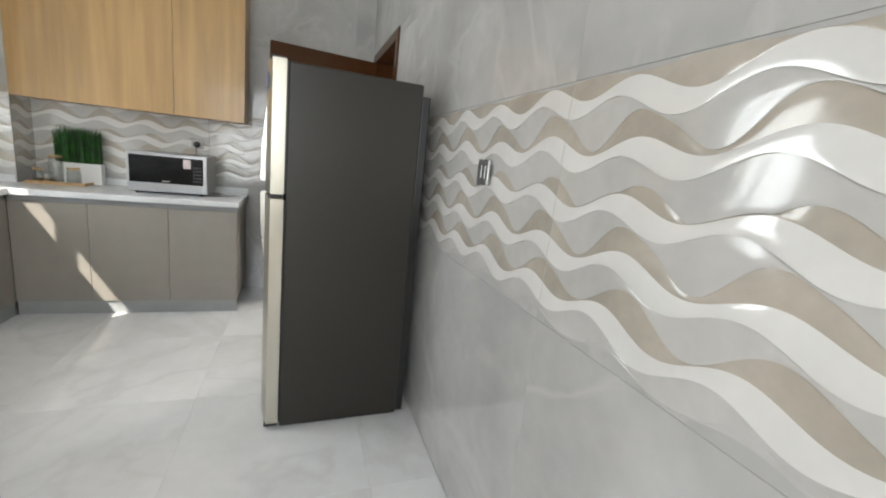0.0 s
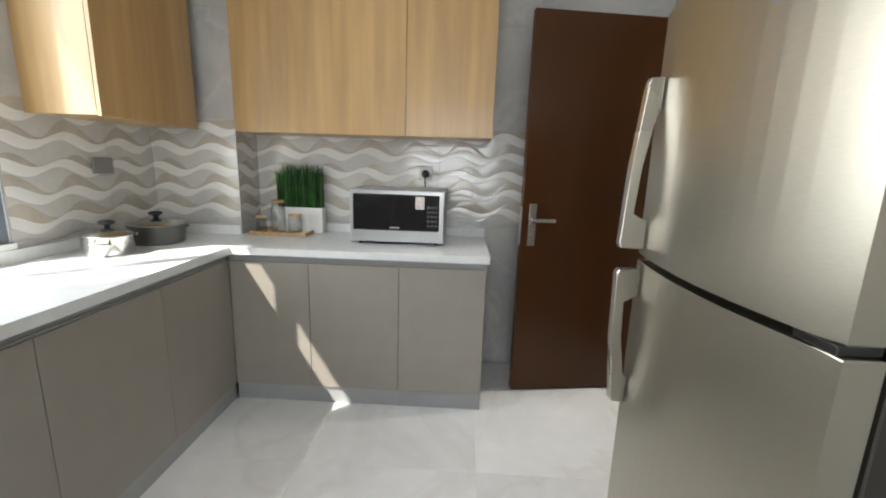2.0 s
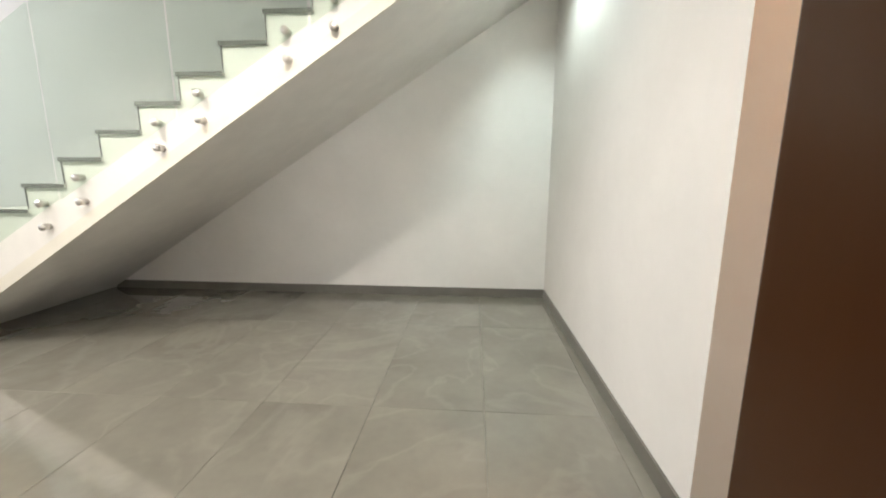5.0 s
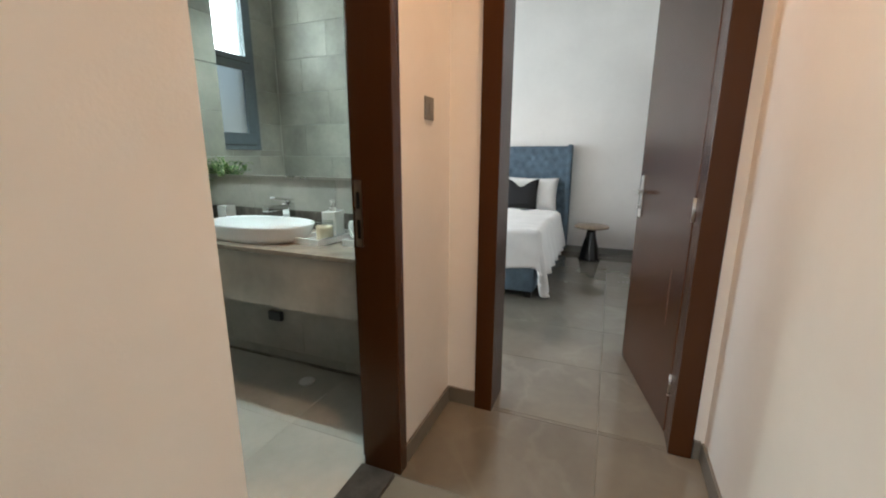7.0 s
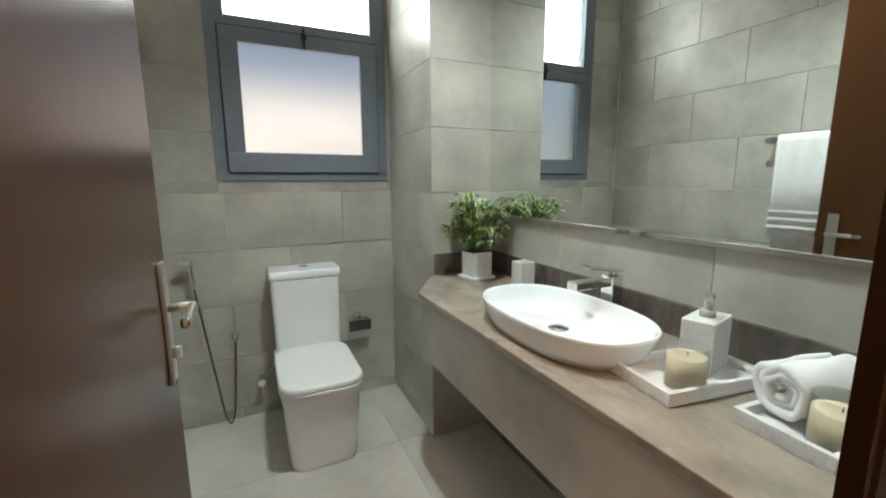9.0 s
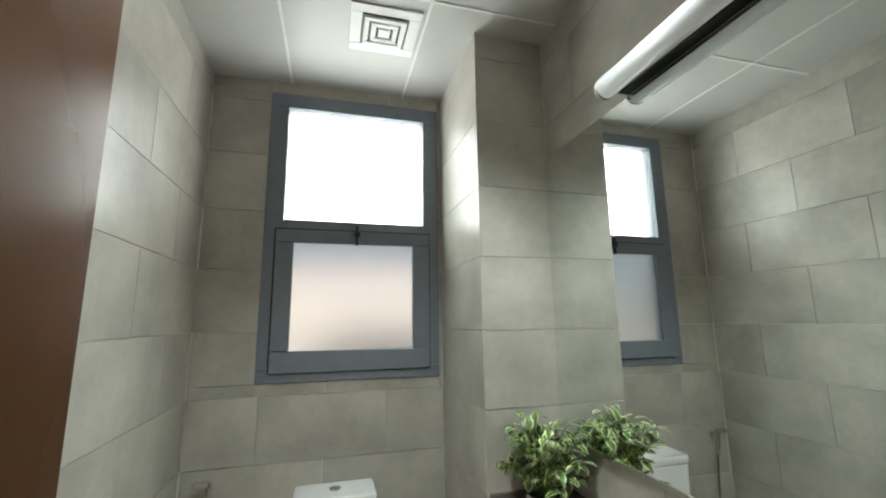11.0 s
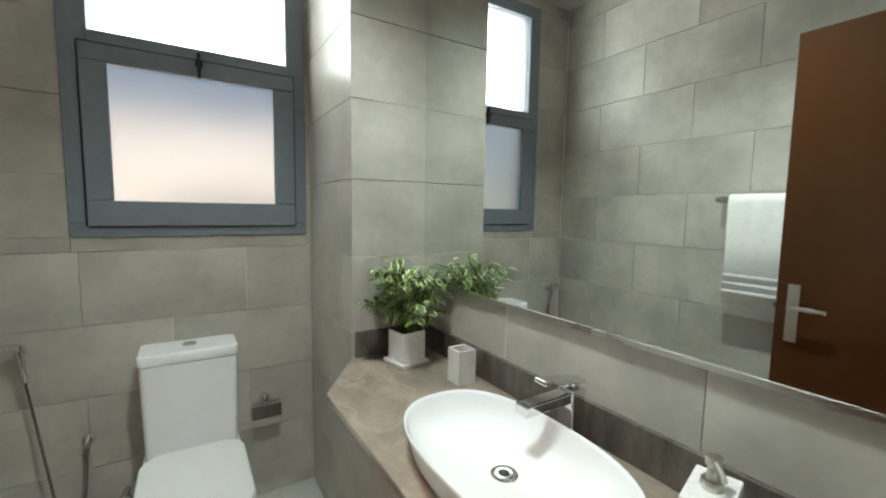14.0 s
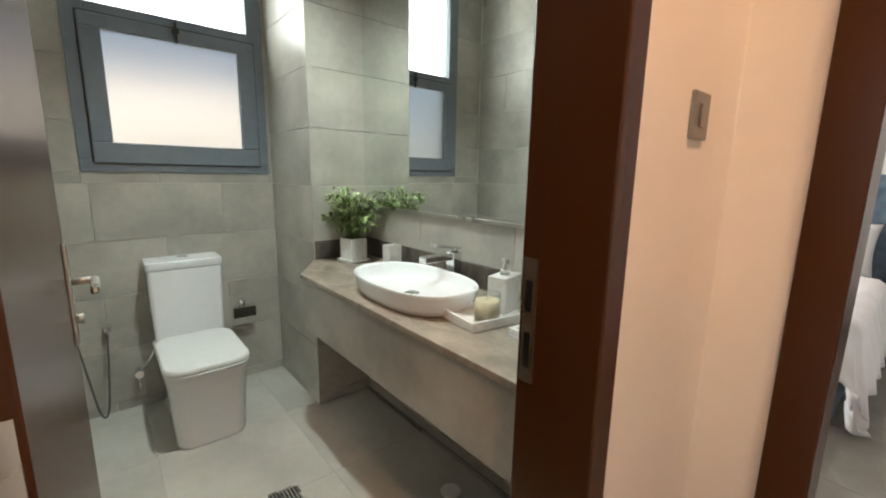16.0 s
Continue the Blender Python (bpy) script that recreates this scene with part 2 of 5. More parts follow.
def lathe(profile, seg=32, bm=None, m=Matrix()):
    """A turned solid about z from (radius, height) pairs."""
    bm = bm or bmesh.new()
    rings = []
    for r, z in profile:
        if r < 1e-5:
            rings.append([bm.verts.new(m @ Vector((0, 0, z)))])
        else:
            rings.append([bm.verts.new(m @ Vector((r * math.cos(2 * math.pi * i / seg), r * math.sin(2 * math.pi * i / seg), z))) for i in range(seg)])
    for a, b in zip(rings, rings[1:]):
        for i in range(seg):
            j = (i + 1) % seg
            q = [a[i % len(a)], a[j % len(a)], b[j % len(b)], b[i % len(b)]]
            q = list(dict.fromkeys(q))
            if len(q) > 2:
                f = bm.faces.new(q)
                f.smooth = True
    return bm


def tube(points, r, seg=10, bm=None, smoothing=6):
    """A round bar along a smooth line through the points."""
    bm = bm or bmesh.new()
    pts = [Vector(p) for p in points]
    if smoothing and len(pts) > 2:
        fine = []
        for i in range(len(pts) - 1):
            p0, p1, p2, p3 = pts[max(0, i - 1)], pts[i], pts[i + 1], pts[min(len(pts) - 1, i + 2)]
            for k in range(smoothing):
                t = k / smoothing
                fine.append(0.5 * ((2 * p1) + (p2 - p0) * t + (2 * p0 - 5 * p1 + 4 * p2 - p3) * t * t + (3 * p1 - p0 - 3 * p2 + p3) * t ** 3))
        pts = fine + [pts[-1]]
    rings = []
    up = Vector((0.13, 0.27, 0.95))
    for i, p in enumerate(pts):
        d = (pts[min(i + 1, len(pts) - 1)] - pts[max(i - 1, 0)]).normalized()
        if abs(d.dot(up)) > 0.95:
            up = Vector((0.9, 0.3, 0.1))
        a = d.cross(up).normalized()
        b = d.cross(a)
        rings.append([bm.verts.new(p + r * (a * math.cos(2 * math.pi * k / seg) + b * math.sin(2 * math.pi * k / seg))) for k in range(seg)])
    for u, v in zip(rings, rings[1:]):
        for k in range(seg):
            f = bm.faces.new((u[k], u[(k + 1) % seg], v[(k + 1) % seg], v[k]))
            f.smooth = True
    bm.faces.new(rings[0][::-1])
    bm.faces.new(rings[-1])
    return bm


def prism(outline, z0, z1, bevel=0.0, bm=None, seg=2):
    """A straight-sided solid over a flat outline (x, y)."""
    bm = bm or bmesh.new()
    lo = [bm.verts.new((x, y, z0)) for x, y in outline]
    hi = [bm.verts.new((x, y, z1)) for x, y in outline]
    n = len(lo)
    fs = [bm.faces.new(lo[::-1]), bm.faces.new(hi)]
    for i in range(n):
        fs.append(bm.faces.new((lo[i], lo[(i + 1) % n], hi[(i + 1) % n], hi[i])))
    if bevel:
        bmesh.ops.bevel(bm, geom=list({e for f in fs[:2] for e in f.edges}), offset=bevel, segments=seg, affect='EDGES', profile=0.5)
    return bm


def round_rect(w, d, r, n=6):
    pts = []
    for cx, cy, a0 in ((w / 2 - r, d / 2 - r, 0), (-w / 2 + r, d / 2 - r, 90), (-w / 2 + r, -d / 2 + r, 180), (w / 2 - r, -d / 2 + r, 270)):
        for k in range(n + 1):
            a = radians(a0 + 90 * k / n)
            pts.append((cx + r * math.cos(a), cy + r * math.sin(a)))
    return pts


def cells(spans, holes):
    """Rectangles that fill (a0, a1, z0, z1) around the holes."""
    a0, a1, z0, z1 = spans
    xs = sorted({a0, a1, *[min(max(h[i], a0), a1) for h in holes for i in (0, 1)]})
    zs = sorted({z0, z1, *[min(max(h[i], z0), z1) for h in holes for i in (2, 3)]})
    for p, q in zip(xs, xs[1:]):
        for u, v in zip(zs, zs[1:]):
            if not any(h[0] < (p + q) / 2 < h[1] and h[2] < (u + v) / 2 < h[3] for h in holes):
                yield p, q, u, v


def wall(name, axis, p0, p1, a0, a1, z0, z1, mat, label, holes=()):
    """A wall of thickness p0..p1 across axis ('x' or 'y'), a0..a1 along it."""
    bm = bmesh.new()
    for a, b, u, v in cells((a0, a1, z0, z1), holes):
        if axis == 'x':
            box(bm, p0, p1, a, b, u, v)
        else:
            box(bm, a, b, p0, p1, u, v)
    bmesh.ops.remove_doubles(bm, verts=bm.verts, dist=1e-5)
    return single(name, bm, mat, label, "wall", kind="structure")

# ---- the large structure ----
KC, BC, VOID = 2.95, 2.875, 5.6   # ceilings: kitchen, bathroom and corridor, stair hall
KB, KL, KR = -0.18, -3.08, 5.6    # kitchen: end wall, window wall, rear wall
DOOR_TOP = 2.18
kitchen_side = wall("wall_kitchen_corridor", 'y', 0.008, 0.2, -6.2, 7.1, 0, VOID, PLASTER, "white painted wall between kitchen and corridor", [(-0.05, 0.94, 0, DOOR_TOP + 0.07)])
kitchen_end = wall("wall_kitchen_end", 'x', KB - 0.2, KB - 0.008, KL - 0.2, 0.008, 0, KC, PLASTER, "wall behind the microwave counter")
KWIN = (0.92, 1.90, 0.985, 2.52)
kitchen_window_wall = wall("wall_kitchen_window", 'y', KL - 0.22, KL - 0.008, KB - 0.2, KR, 0, KC, PLASTER, "kitchen wall with the sliding window", [KWIN])
# the opening is added to let the rear fill lamp in
wall("wall_kitchen_rear", 'x', KR, KR + 0.2, KL - 0.2, 0.008, 0, KC, PLASTER, "plain rear kitchen wall with an unseen opening added for daylight", [(-2.4, -0.6, 0.9, 2.4)])
single("floor_kitchen", boxes((KB - 0.2, KR + 0.2, KL - 0.2, 0.1, -0.12, -0.006)), MARBLE_GROUT, "pale grouted kitchen floor", "floor", kind="structure")
single("ceiling_kitchen", boxes((KB - 0.2, KR + 0.2, KL - 0.22, 0.008, KC, KC + 0.2)), CEIL, "white kitchen ceiling", "ceiling", kind="structure")

WX, PY = 1.384, 1.1425   # stair-side face of the bathroom's wall
wall("wall_stair", 'y', 3.87, 4.05, -6.2, WX, 0, VOID, PLASTER, "white wall beside the stairs with a curtained window", [(-5.25, -4.45, 0.95, 2.85)])
# no window known here; the hole is added for the hall's fill lamp
wall("wall_hall_end", 'x', -6.2, -6.0, 0.2, 3.87, 0, VOID, PLASTER, "hall end wall with a tall unseen opening added for daylight", [(0.4, 3.4, 1.6, 5.2)])
WF = 1.34   # the same face at the far end: the wall runs a little askew
single("wall_bathroom_stair", prism([(WX, PY), (1.56, PY), (1.56, 4.05), (WF, 4.05)], 0, VOID), PLASTER, "white wall between stairs and bathroom", "wall", kind="structure")
wall("wall_bathroom_pier", 'x', 1.56, 1.632, PY, 1.37, 0, VOID, PLASTER, "short painted return beside the bathroom door")
wall("wall_bathroom_door", 'y', 1.37, 1.537, 1.56, 3.3, 0, VOID, PLASTER, "painted corridor wall with the bathroom doorway", [(1.654, 2.564, 0, DOOR_TOP + 0.06)])
wall("wall_bedroom_door", 'x', 3.075, 3.25, 0.2, 1.37, 0, VOID, PLASTER, "painted wall with the bedroom doorway", [(0.245, 1.216, 0, DOOR_TOP + 0.07)])
wall("wall_bathroom_window", 'y', 3.788, 4.0, 1.56, 3.3, 0, BC, PLASTER, "bathroom wall behind the toilet", [(1.854, 2.755, 1.312, 2.806)])
wall("wall_bathroom_vanity", 'x', 3.113, 3.3, 1.545, 3.788, 0, BC, PLASTER, "bathroom wall behind the mirror")
single("ceiling_bathroom", boxes((1.56, 3.3, 1.537, 4.0, BC, BC + 0.15)), BATH_CEIL, "white panelled bathroom ceiling with its shade greyed into the colour", "ceiling", kind="structure")
single("ceiling_corridor", boxes((WX, 3.25, 0.2, 1.37, BC, BC + 0.15)), CEIL, "white corridor ceiling", "ceiling", kind="structure")
single("ceiling_hall", boxes((-6.2, 3.3, 0.0, 4.05, VOID, VOID + 0.2)), CEIL, "white ceiling high over the stairs", "ceiling", kind="structure")
single("floor_hall", boxes((-6.2, 7.1, 0.1, 4.05, -0.12, -0.006), (3.3, 7.1, 4.05, 5.0, -0.12, -0.006)), HALL_GROUT, "grouted floor of hall, corridor and bedroom", "floor", kind="structure")
wall("wall_bedroom_head", 'x', 6.95, 7.1, 0.2, 5.0, 0, BC + 0.3, PLASTER, "white bedroom wall behind the bed")
wall("wall_bedroom_window", 'y', 4.7, 4.9, 3.3, 6.95, 0, BC + 0.3, PLASTER, "bedroom wall with a window", [(3.8, 6.2, 0.5, 2.5)])
wall("wall_bedroom_bathroom", 'x', 3.3, 3.34, 1.37, 4.7, 0, BC + 0.3, PLASTER, "bedroom side of the bathroom wall")
single("ceiling_bedroom", boxes((3.25, 7.1, 0.2, 4.9, BC + 0.3, BC + 0.45)), CEIL, "white bedroom ceiling", "ceiling", kind="structure")
single("column_kitchen", boxes((KB, 0.062, KL, -2.568, 0, KC)), PLASTER, "tile-clad square column in the kitchen corner", "column", kind="structure")
bath_column = single("column_bathroom", boxes((2.783, 3.113, 3.173, 3.788, 0, BC)), PLASTER, "tile-clad square column beside the vanity", "column", kind="structure")
single("threshold_kitchen", boxes((0.0, 0.86, -0.005, 0.13, -0.006, 0.012), bevel=0.004), DARK_SLATE, "dark stone threshold in the kitchen doorway", "threshold", kind="structure")
single("threshold_bathroom", boxes((1.776, 2.495, 1.375, 1.53, -0.006, 0.012), bevel=0.004), DARK_SLATE, "dark stone threshold in the bathroom doorway", "threshold", kind="structure")


def skirting(name, runs, label):
    sk = thing(name, Matrix(), label, "skirting", kind="structure")
    for x0, x1, y0, y1 in runs:
        part("board", boxes((x0, x1, y0, y1, 0, 0.085), bevel=0.002), SKIRT, sk)
    return sk


hall_skirting = skirting("baseboard_hall", [(-3.2, WF, 3.857, 3.87), (WX - 0.013, 1.632, PY - 0.013, PY), (-6.0, -0.05, 0.2, 0.213)], "grey tile skirting along the stair hall")
part("board", prism([(WX - 0.013, PY), (WX + 0.01, PY), (WF + 0.018, 3.857), (WF - 0.007, 3.857)], 0, 0.085), SKIRT, hall_skirting)
skirting("baseboard_corridor", [(2.562, 3.075, 1.357, 1.37), (3.062, 3.075, 1.22, 1.357), (3.062, 3.075, 0.213, 0.24), (0.945, 3.062, 0.2, 0.213)], "grey tile skirting along the corridor")
skirting("baseboard_bedroom", [(6.937, 6.95, 0.2, 4.7), (3.34, 6.3, 0.2, 0.213)], "grey tile skirting in the bedroom")

# ---- things in the kitchen ----


def door_frame(name, axis, p0, p1, a0, a1, top, width, label, first=None):
    """A lining with jambs and head; axis: across which it stands."""
    fr = thing(name, Matrix(), label, "door frame", kind="structure")

    def bar(n, a, b, z0, z1):
        part(n, boxes((p0, p1, a, b, z0, z1) if axis == 'x' else (a, b, p0, p1, z0, z1), bevel=0.004), DOOR_WOOD, fr)
    first = first or width
    bar("jamb", a0, a0 + first, 0, top)
    bar("jamb", a1 - width, a1, 0, top)
    bar("head", a0 + first, a1 - width, top - width, top)
    return fr


def lever(parent, side, along, length=0.12, plate_h=0.24):
    """A lever handle on a long plate at the local origin; the leaf's face looks to side * y, the lever points to along * x."""
    h = part("door_handle", boxes((-0.02, 0.02, 0, side * 0.008, -plate_h / 2, plate_h / 2) if side > 0 else (-0.02, 0.02, side * 0.008, 0, -plate_h / 2, plate_h / 2), bevel=0.002), SATIN, parent, "satin nickel handle on a long plate")
    p = part("lever", tube([(0, side * 0.006, 0.03), (0, side * 0.05, 0.03)], 0.009, smoothing=0), SATIN, h)
    arm = boxes((min(0, along * length), max(0, along * length), side * 0.05 - 0.008, side * 0.05 + 0.008, 0.021, 0.039), bevel=0.005)
    part("lever", arm, SATIN, h)
    part("key_cylinder", tube([(0, side * 0.006, -0.06), (0, side * 0.022, -0.06)], 0.012, smoothing=0), SATIN, h)
    return h


def door_leaf(name, hinge, angle, width, height, label, flip=1, handles=(1, -1)):
    """A flush leaf that turns about the upright line at hinge; at angle 0 it lies along +x. flip: on which side of the line its thickness lies."""
    d = thing(name, pose(hinge[0], hinge[1], 0, 0, 0, angle), label, "door")
    y0, y1 = (0, 0.042) if flip > 0 else (-0.042, 0)
    part("leaf", boxes((0.004, width, y0, y1, 0.008, height), bevel=0.003), DOOR_WOOD, d)
    for side in handles:
        h = lever(d, side, -1)
        h.location = (width - 0.06, y1 if side > 0 else y0, 1.04)
    latch = part("latch_plate", boxes((width - 0.001, width + 0.003, (y0 + y1) / 2 - 0.011, (y0 + y1) / 2 + 0.011, 0.92, 1.14)), SATIN, d, "nickel latch plate")
    part("latch_bolt", boxes((width, width + 0.012, (y0 + y1) / 2 - 0.006, (y0 + y1) / 2 + 0.006, 1.05, 1.075), bevel=0.002), SATIN, latch)
    for z in (0.25, 1.05, 1.95):
        part("hinge_plate", boxes((0.001, 0.0055, y0 + 0.006, y1 - 0.008, z - 0.053, z + 0.053)), SATIN, d, "nickel hinge plate")
    for z in (0.25, 1.05, 1.95):
        yk = y0 if flip > 0 else y1
        part("hinge", tube([(0.0, yk, z - 0.05), (0.0, yk, z + 0.05)], 0.008, smoothing=0), SATIN, d, "satin nickel hinge")
    return d


door_frame("door_frame_kitchen", 'y', -0.012, 0.212, -0.05, 0.94, DOOR_TOP + 0.07, 0.075, "dark walnut frame of the kitchen door")
door_leaf("kitchen_door", (0.02, -0.005), -81.5, 0.875, 2.17, "open dark walnut flush door with a nickel lever", flip=1)


def base_unit(name, length, doors, label, depth=0.58, m=Matrix()):
    """A base cabinet along local x from 0 to length, front at local y = 0 facing -y, with a grip channel under the top."""
    c = thing(name, m, label, "cabinet")
    part("body", boxes((0.001, length - 0.001, 0.021, depth, 0.1, 0.86)), LAMINATE, c)
    part("plinth", boxes((0, length, 0.012, 0.03, 0.0, 0.098)), PLINTH, c, "grey plinth strip")
    part("grip_channel", boxes((0, length, 0.004, 0.02, 0.822, 0.828), (0, length, 0.014, 0.02, 0.828, 0.858)), PLINTH, c, "grey grip channel")
    w = length / doors
    for i in range(doors):
        part("door", boxes((i * w + 0.0015, (i + 1) * w - 0.0015, 0, 0.019, 0.1, 0.82), bevel=0.0015), LAMINATE, c)
    return c


FX, FY = 0.422, -2.455
END = lambda y: pose(FX, y, 0, 0, 0, 90)   # local +x runs along world +y, the front faces world +x
for y0, w in ((FY, 0.435), (-2.02, 0.49), (-1.53, 0.465)):
    base_unit("base_cabinet", w, 1, "taupe laminate base cabinet under the microwave counter", m=END(y0), depth=0.59)
for x0 in (0.93, 1.45, 1.97, 2.49, 3.01, 3.53, 4.05, 4.57):
    base_unit("base_cabinet", 0.52, 1, "taupe laminate base cabinet under the window counter", m=pose(x0 + 0.52, FY, 0, 0, 0, 180))
base_unit("corner_cabinet", 0.508, 1, "taupe laminate corner base cabinet", m=pose(0.93, FY, 0, 0, 0, 180))

# continuous worktop with the sink cut-out left open
SX0, SX1, SY0, SY1 = 1.63, 2.42, -2.93, -2.56
wt = thing("worktop", Matrix(), "white quartz worktop on the base cabinets", "worktop")
bm = bmesh.new()
box(bm, KB, 0.456, -2.425, -1.05, 0.86, 0.9, bevel=0.003)
part("slab", bm, QUARTZ, wt)
bm = bmesh.new()
for a, b, u, v in cells((KB, KR - 0.4, KL, -2.4251), [(SX0, SX1, SY0, SY1)]):
    box(bm, a, b, u, v, 0.86, 0.9)
bmesh.ops.remove_doubles(bm, verts=bm.verts, dist=1e-5)
part("slab", bm, QUARTZ, wt)
part("upstand", boxes((KB, KB + 0.015, -2.55, -1.05, 0.9, 0.955), bevel=0.002), QUARTZ, wt)
part("upstand", boxes((0.064, KR - 0.4, KL, KL + 0.015, 0.9, 0.955), bevel=0.002), QUARTZ, wt)
part("upstand", boxes((0.063, 0.078, KL + 0.015, -2.568, 0.9, 0.955), bevel=0.002), QUARTZ, wt)

sink = thing("kitchen_sink", Matrix(), "stainless steel sink with drainer set in the worktop", "sink")
bm = boxes((SX0 - 0.02, SX1 + 0.02, SY0 - 0.02, SY0, 0.898, 0.906), (SX0 - 0.02, SX1 + 0.02, SY1, SY1 + 0.02, 0.898, 0.906), (SX0 - 0.02, SX0, SY0, SY1, 0.898, 0.906), (SX1, SX1 + 0.02, SY0, SY1, 0.898, 0.906))
part("rim", bm, STEEL, sink)
bm = bmesh.new()
o, i2 = round_rect(SX1 - SX0, SY1 - SY0, 0.05), round_rect(SX1 - SX0 - 0.04, SY1 - SY0 - 0.04, 0.05)
cx, cy = (SX0 + SX1) / 2, (SY0 + SY1) / 2
ring = [[bm.verts.new((cx + p[0], cy + p[1], z)) for p in pts] for pts, z in ((o, 0.903), (i2, 0.74))]
for k in range(len(o)):
    bm.faces.new((ring[0][k], ring[1][k], ring[1][(k + 1) % len(o)], ring[0][(k + 1) % len(o)])).smooth = True
bm.faces.new(ring[1])
part("bowl", bm, STEEL, sink)


def wall_unit(name, m, length, depth, height, doors, label):
    """A wall cabinet along local x, front at y = 0 facing -y, bottom at z = 0. doors: their widths."""
    c = thing(name, m, label, "cabinet")
    part("body", boxes((0.0, length, 0.02, depth, 0.0, height)), OAK, c)
    a = 0
    for w in doors:
        part("door", boxes((a + 0.0015, a + w - 0.0015, 0, 0.019, -0.004, height), bevel=0.0015), OAK, c)
        a += w
    return c


wall_unit("wall_cabinet", pose(0.144, -2.525, 1.515, 0, 0, 90), 1.475, 0.322, 1.05, (0.985, 0.49), "oak veneer wall cabinet above the microwave")
wall_unit("wall_cabinet", pose(0.79, -2.738, 1.52, 0, 0, 180), 0.64, 0.34, 1.05, (0.64,), "oak veneer wall cabinet beside the window")


def fridge():
    f = thing("refrigerator", pose(2.035, -0.738, 0, 0, 0, 1.5), "two-door fridge with steel front and dark brown sides", "refrigerator")
    W, D, H, S = 0.565, 0.645, 1.712, 1.141
    part("body", boxes((-W, 0, 0.06, D, 0.012, H - 0.01), bevel=0.006), FRIDGE_SIDE, f, "dark brown painted steel body")
    for z0, z1 in ((0.03, S - 0.008), (S + 0.008, H)):
        bm = bmesh.new()
        n = 14
        prof = [(-W + W * k / n, -0.002 - 0.03 * math.sin(math.pi * k / n)) for k in range(n + 1)]
        prism(prof + [(0, 0.052), (-W, 0.052)], z0, z1, bevel=0.004, bm=bm)
        d = part("door", bm, STEEL, f, "brushed steel door")
        part("gasket", boxes((-W + 0.006, -0.006, 0.0525, 0.06, z0 + 0.006, z1 - 0.006)), BLACK, d, "black door gasket")
        up = z0 > 0.5
        ha, hb = (1.166, 1.566) if up else (0.75, 1.116)
        lo, hi = (0.072, 0.046) if up else (0.05, 0.07)
        flat = [(ha, 0.012), (ha + 0.002, lo - 0.006), (ha + 0.012, lo), ((ha + hb) / 2, (lo + hi) / 2 + 0.004), (hb - 0.012, hi), (hb - 0.002, hi - 0.006), (hb, 0.012),
                (hb - 0.07, 0.012), (hb - 0.085, hi - 0.022), ((ha + hb) / 2, (lo + hi) / 2 - 0.02), (ha + 0.085, lo - 0.022), (ha + 0.07, 0.012)]
        grip = prism(flat[::-1], -W + 0.02, -W + 0.044, bevel=0.003)
        for v in grip.verts:
            v.co = Vector((v.co.z, -v.co.y, v.co.x))
        bmesh.ops.recalc_face_normals(grip, faces=grip.faces)
        part("handle", grip, SATIN, d, "flat satin steel handle with a slot")
    part("back_panel", boxes((-W + 0.01, -0.008, D, D + 0.04, 0.02, H - 0.06), bevel=0.004), BLACK, f, "black rear panel")
    for z in (0.022, S, H - 0.004):
        part("hinge_cap", boxes((-0.07, -0.004, -0.01, 0.05, z - 0.006, z + 0.008), bevel=0.003), BLACK, f)
    part("badge", boxes((-0.19, -0.09, -0.0285, -0.0225, 1.6, 1.66)), material("energy_label", (0.35, 0.38, 0.6), 0.5), f, "small blue and white energy label")
    for x in (-W + 0.06, -0.06):
        for y in (0.1, D - 0.08):
            part("foot", lathe([(0.0, 0.0), (0.022, 0.0), (0.022, 0.013), (0, 0.013)], 12, m=Matrix.Translation((x, y, 0))), BLACK, f)
    return f


fridge()


def microwave():
    m = thing("microwave", pose(0.225, -1.303, 0.9, 0, 0, 90), "silver microwave oven with a black glass door", "microwave")
    W, D, H = 0.54, 0.36, 0.315
    # local x runs to world +y; the front faces local -y, which is world +x
    part("body", boxes((-W, 0, 0.022, D, 0.015, H), bevel=0.006), material("silver_paint", (0.55, 0.55, 0.54), 0.35, metal=0.6, spread=0.02), m)
    front = part("door", boxes((-W, 0, 0, 0.02, 0.015, H), bevel=0.008), SILVER, m, "silver front frame")
    part("window", boxes((-W + 0.02, -0.03, -0.004, 0.0, 0.085, H - 0.025), bevel=0.006), BLACK_GLASS, front, "black glass window")
    part("label", boxes((-0.165, -0.115, -0.006, -0.0045, H - 0.105, H - 0.035)), material("white_sticker", (0.7, 0.62, 0.6), 0.5, spread=0.1, scale=60), front, "small pale sticker")
    part("badge", boxes((-0.31, -0.255, -0.006, -0.0045, 0.098, 0.105)), SATIN, front)
    for r in range(5):
        for c in range(3):
            part("button", boxes((-0.1 + c * 0.022, -0.084 + c * 0.022, -0.0055, -0.0042, 0.11 + r * 0.026, 0.124 + r * 0.026)), material("button_grey", (0.05, 0.05, 0.055), 0.4) if (r, c) == (0, 0) else bpy.data.materials["button_grey"], front)
    part("open_button", boxes((-0.105, -0.035, -0.004, 0.0, 0.03, 0.07), bevel=0.004), SILVER, front, "silver door release")
    for x in (-W + 0.05, -0.05):
        for y in (0.05, D - 0.05):
            part("foot", lathe([(0, 0), (0.012, 0), (0.012, 0.016), (0, 0.016)], 10, m=Matrix.Translation((x, y, 0))), BLACK, m)


microwave()


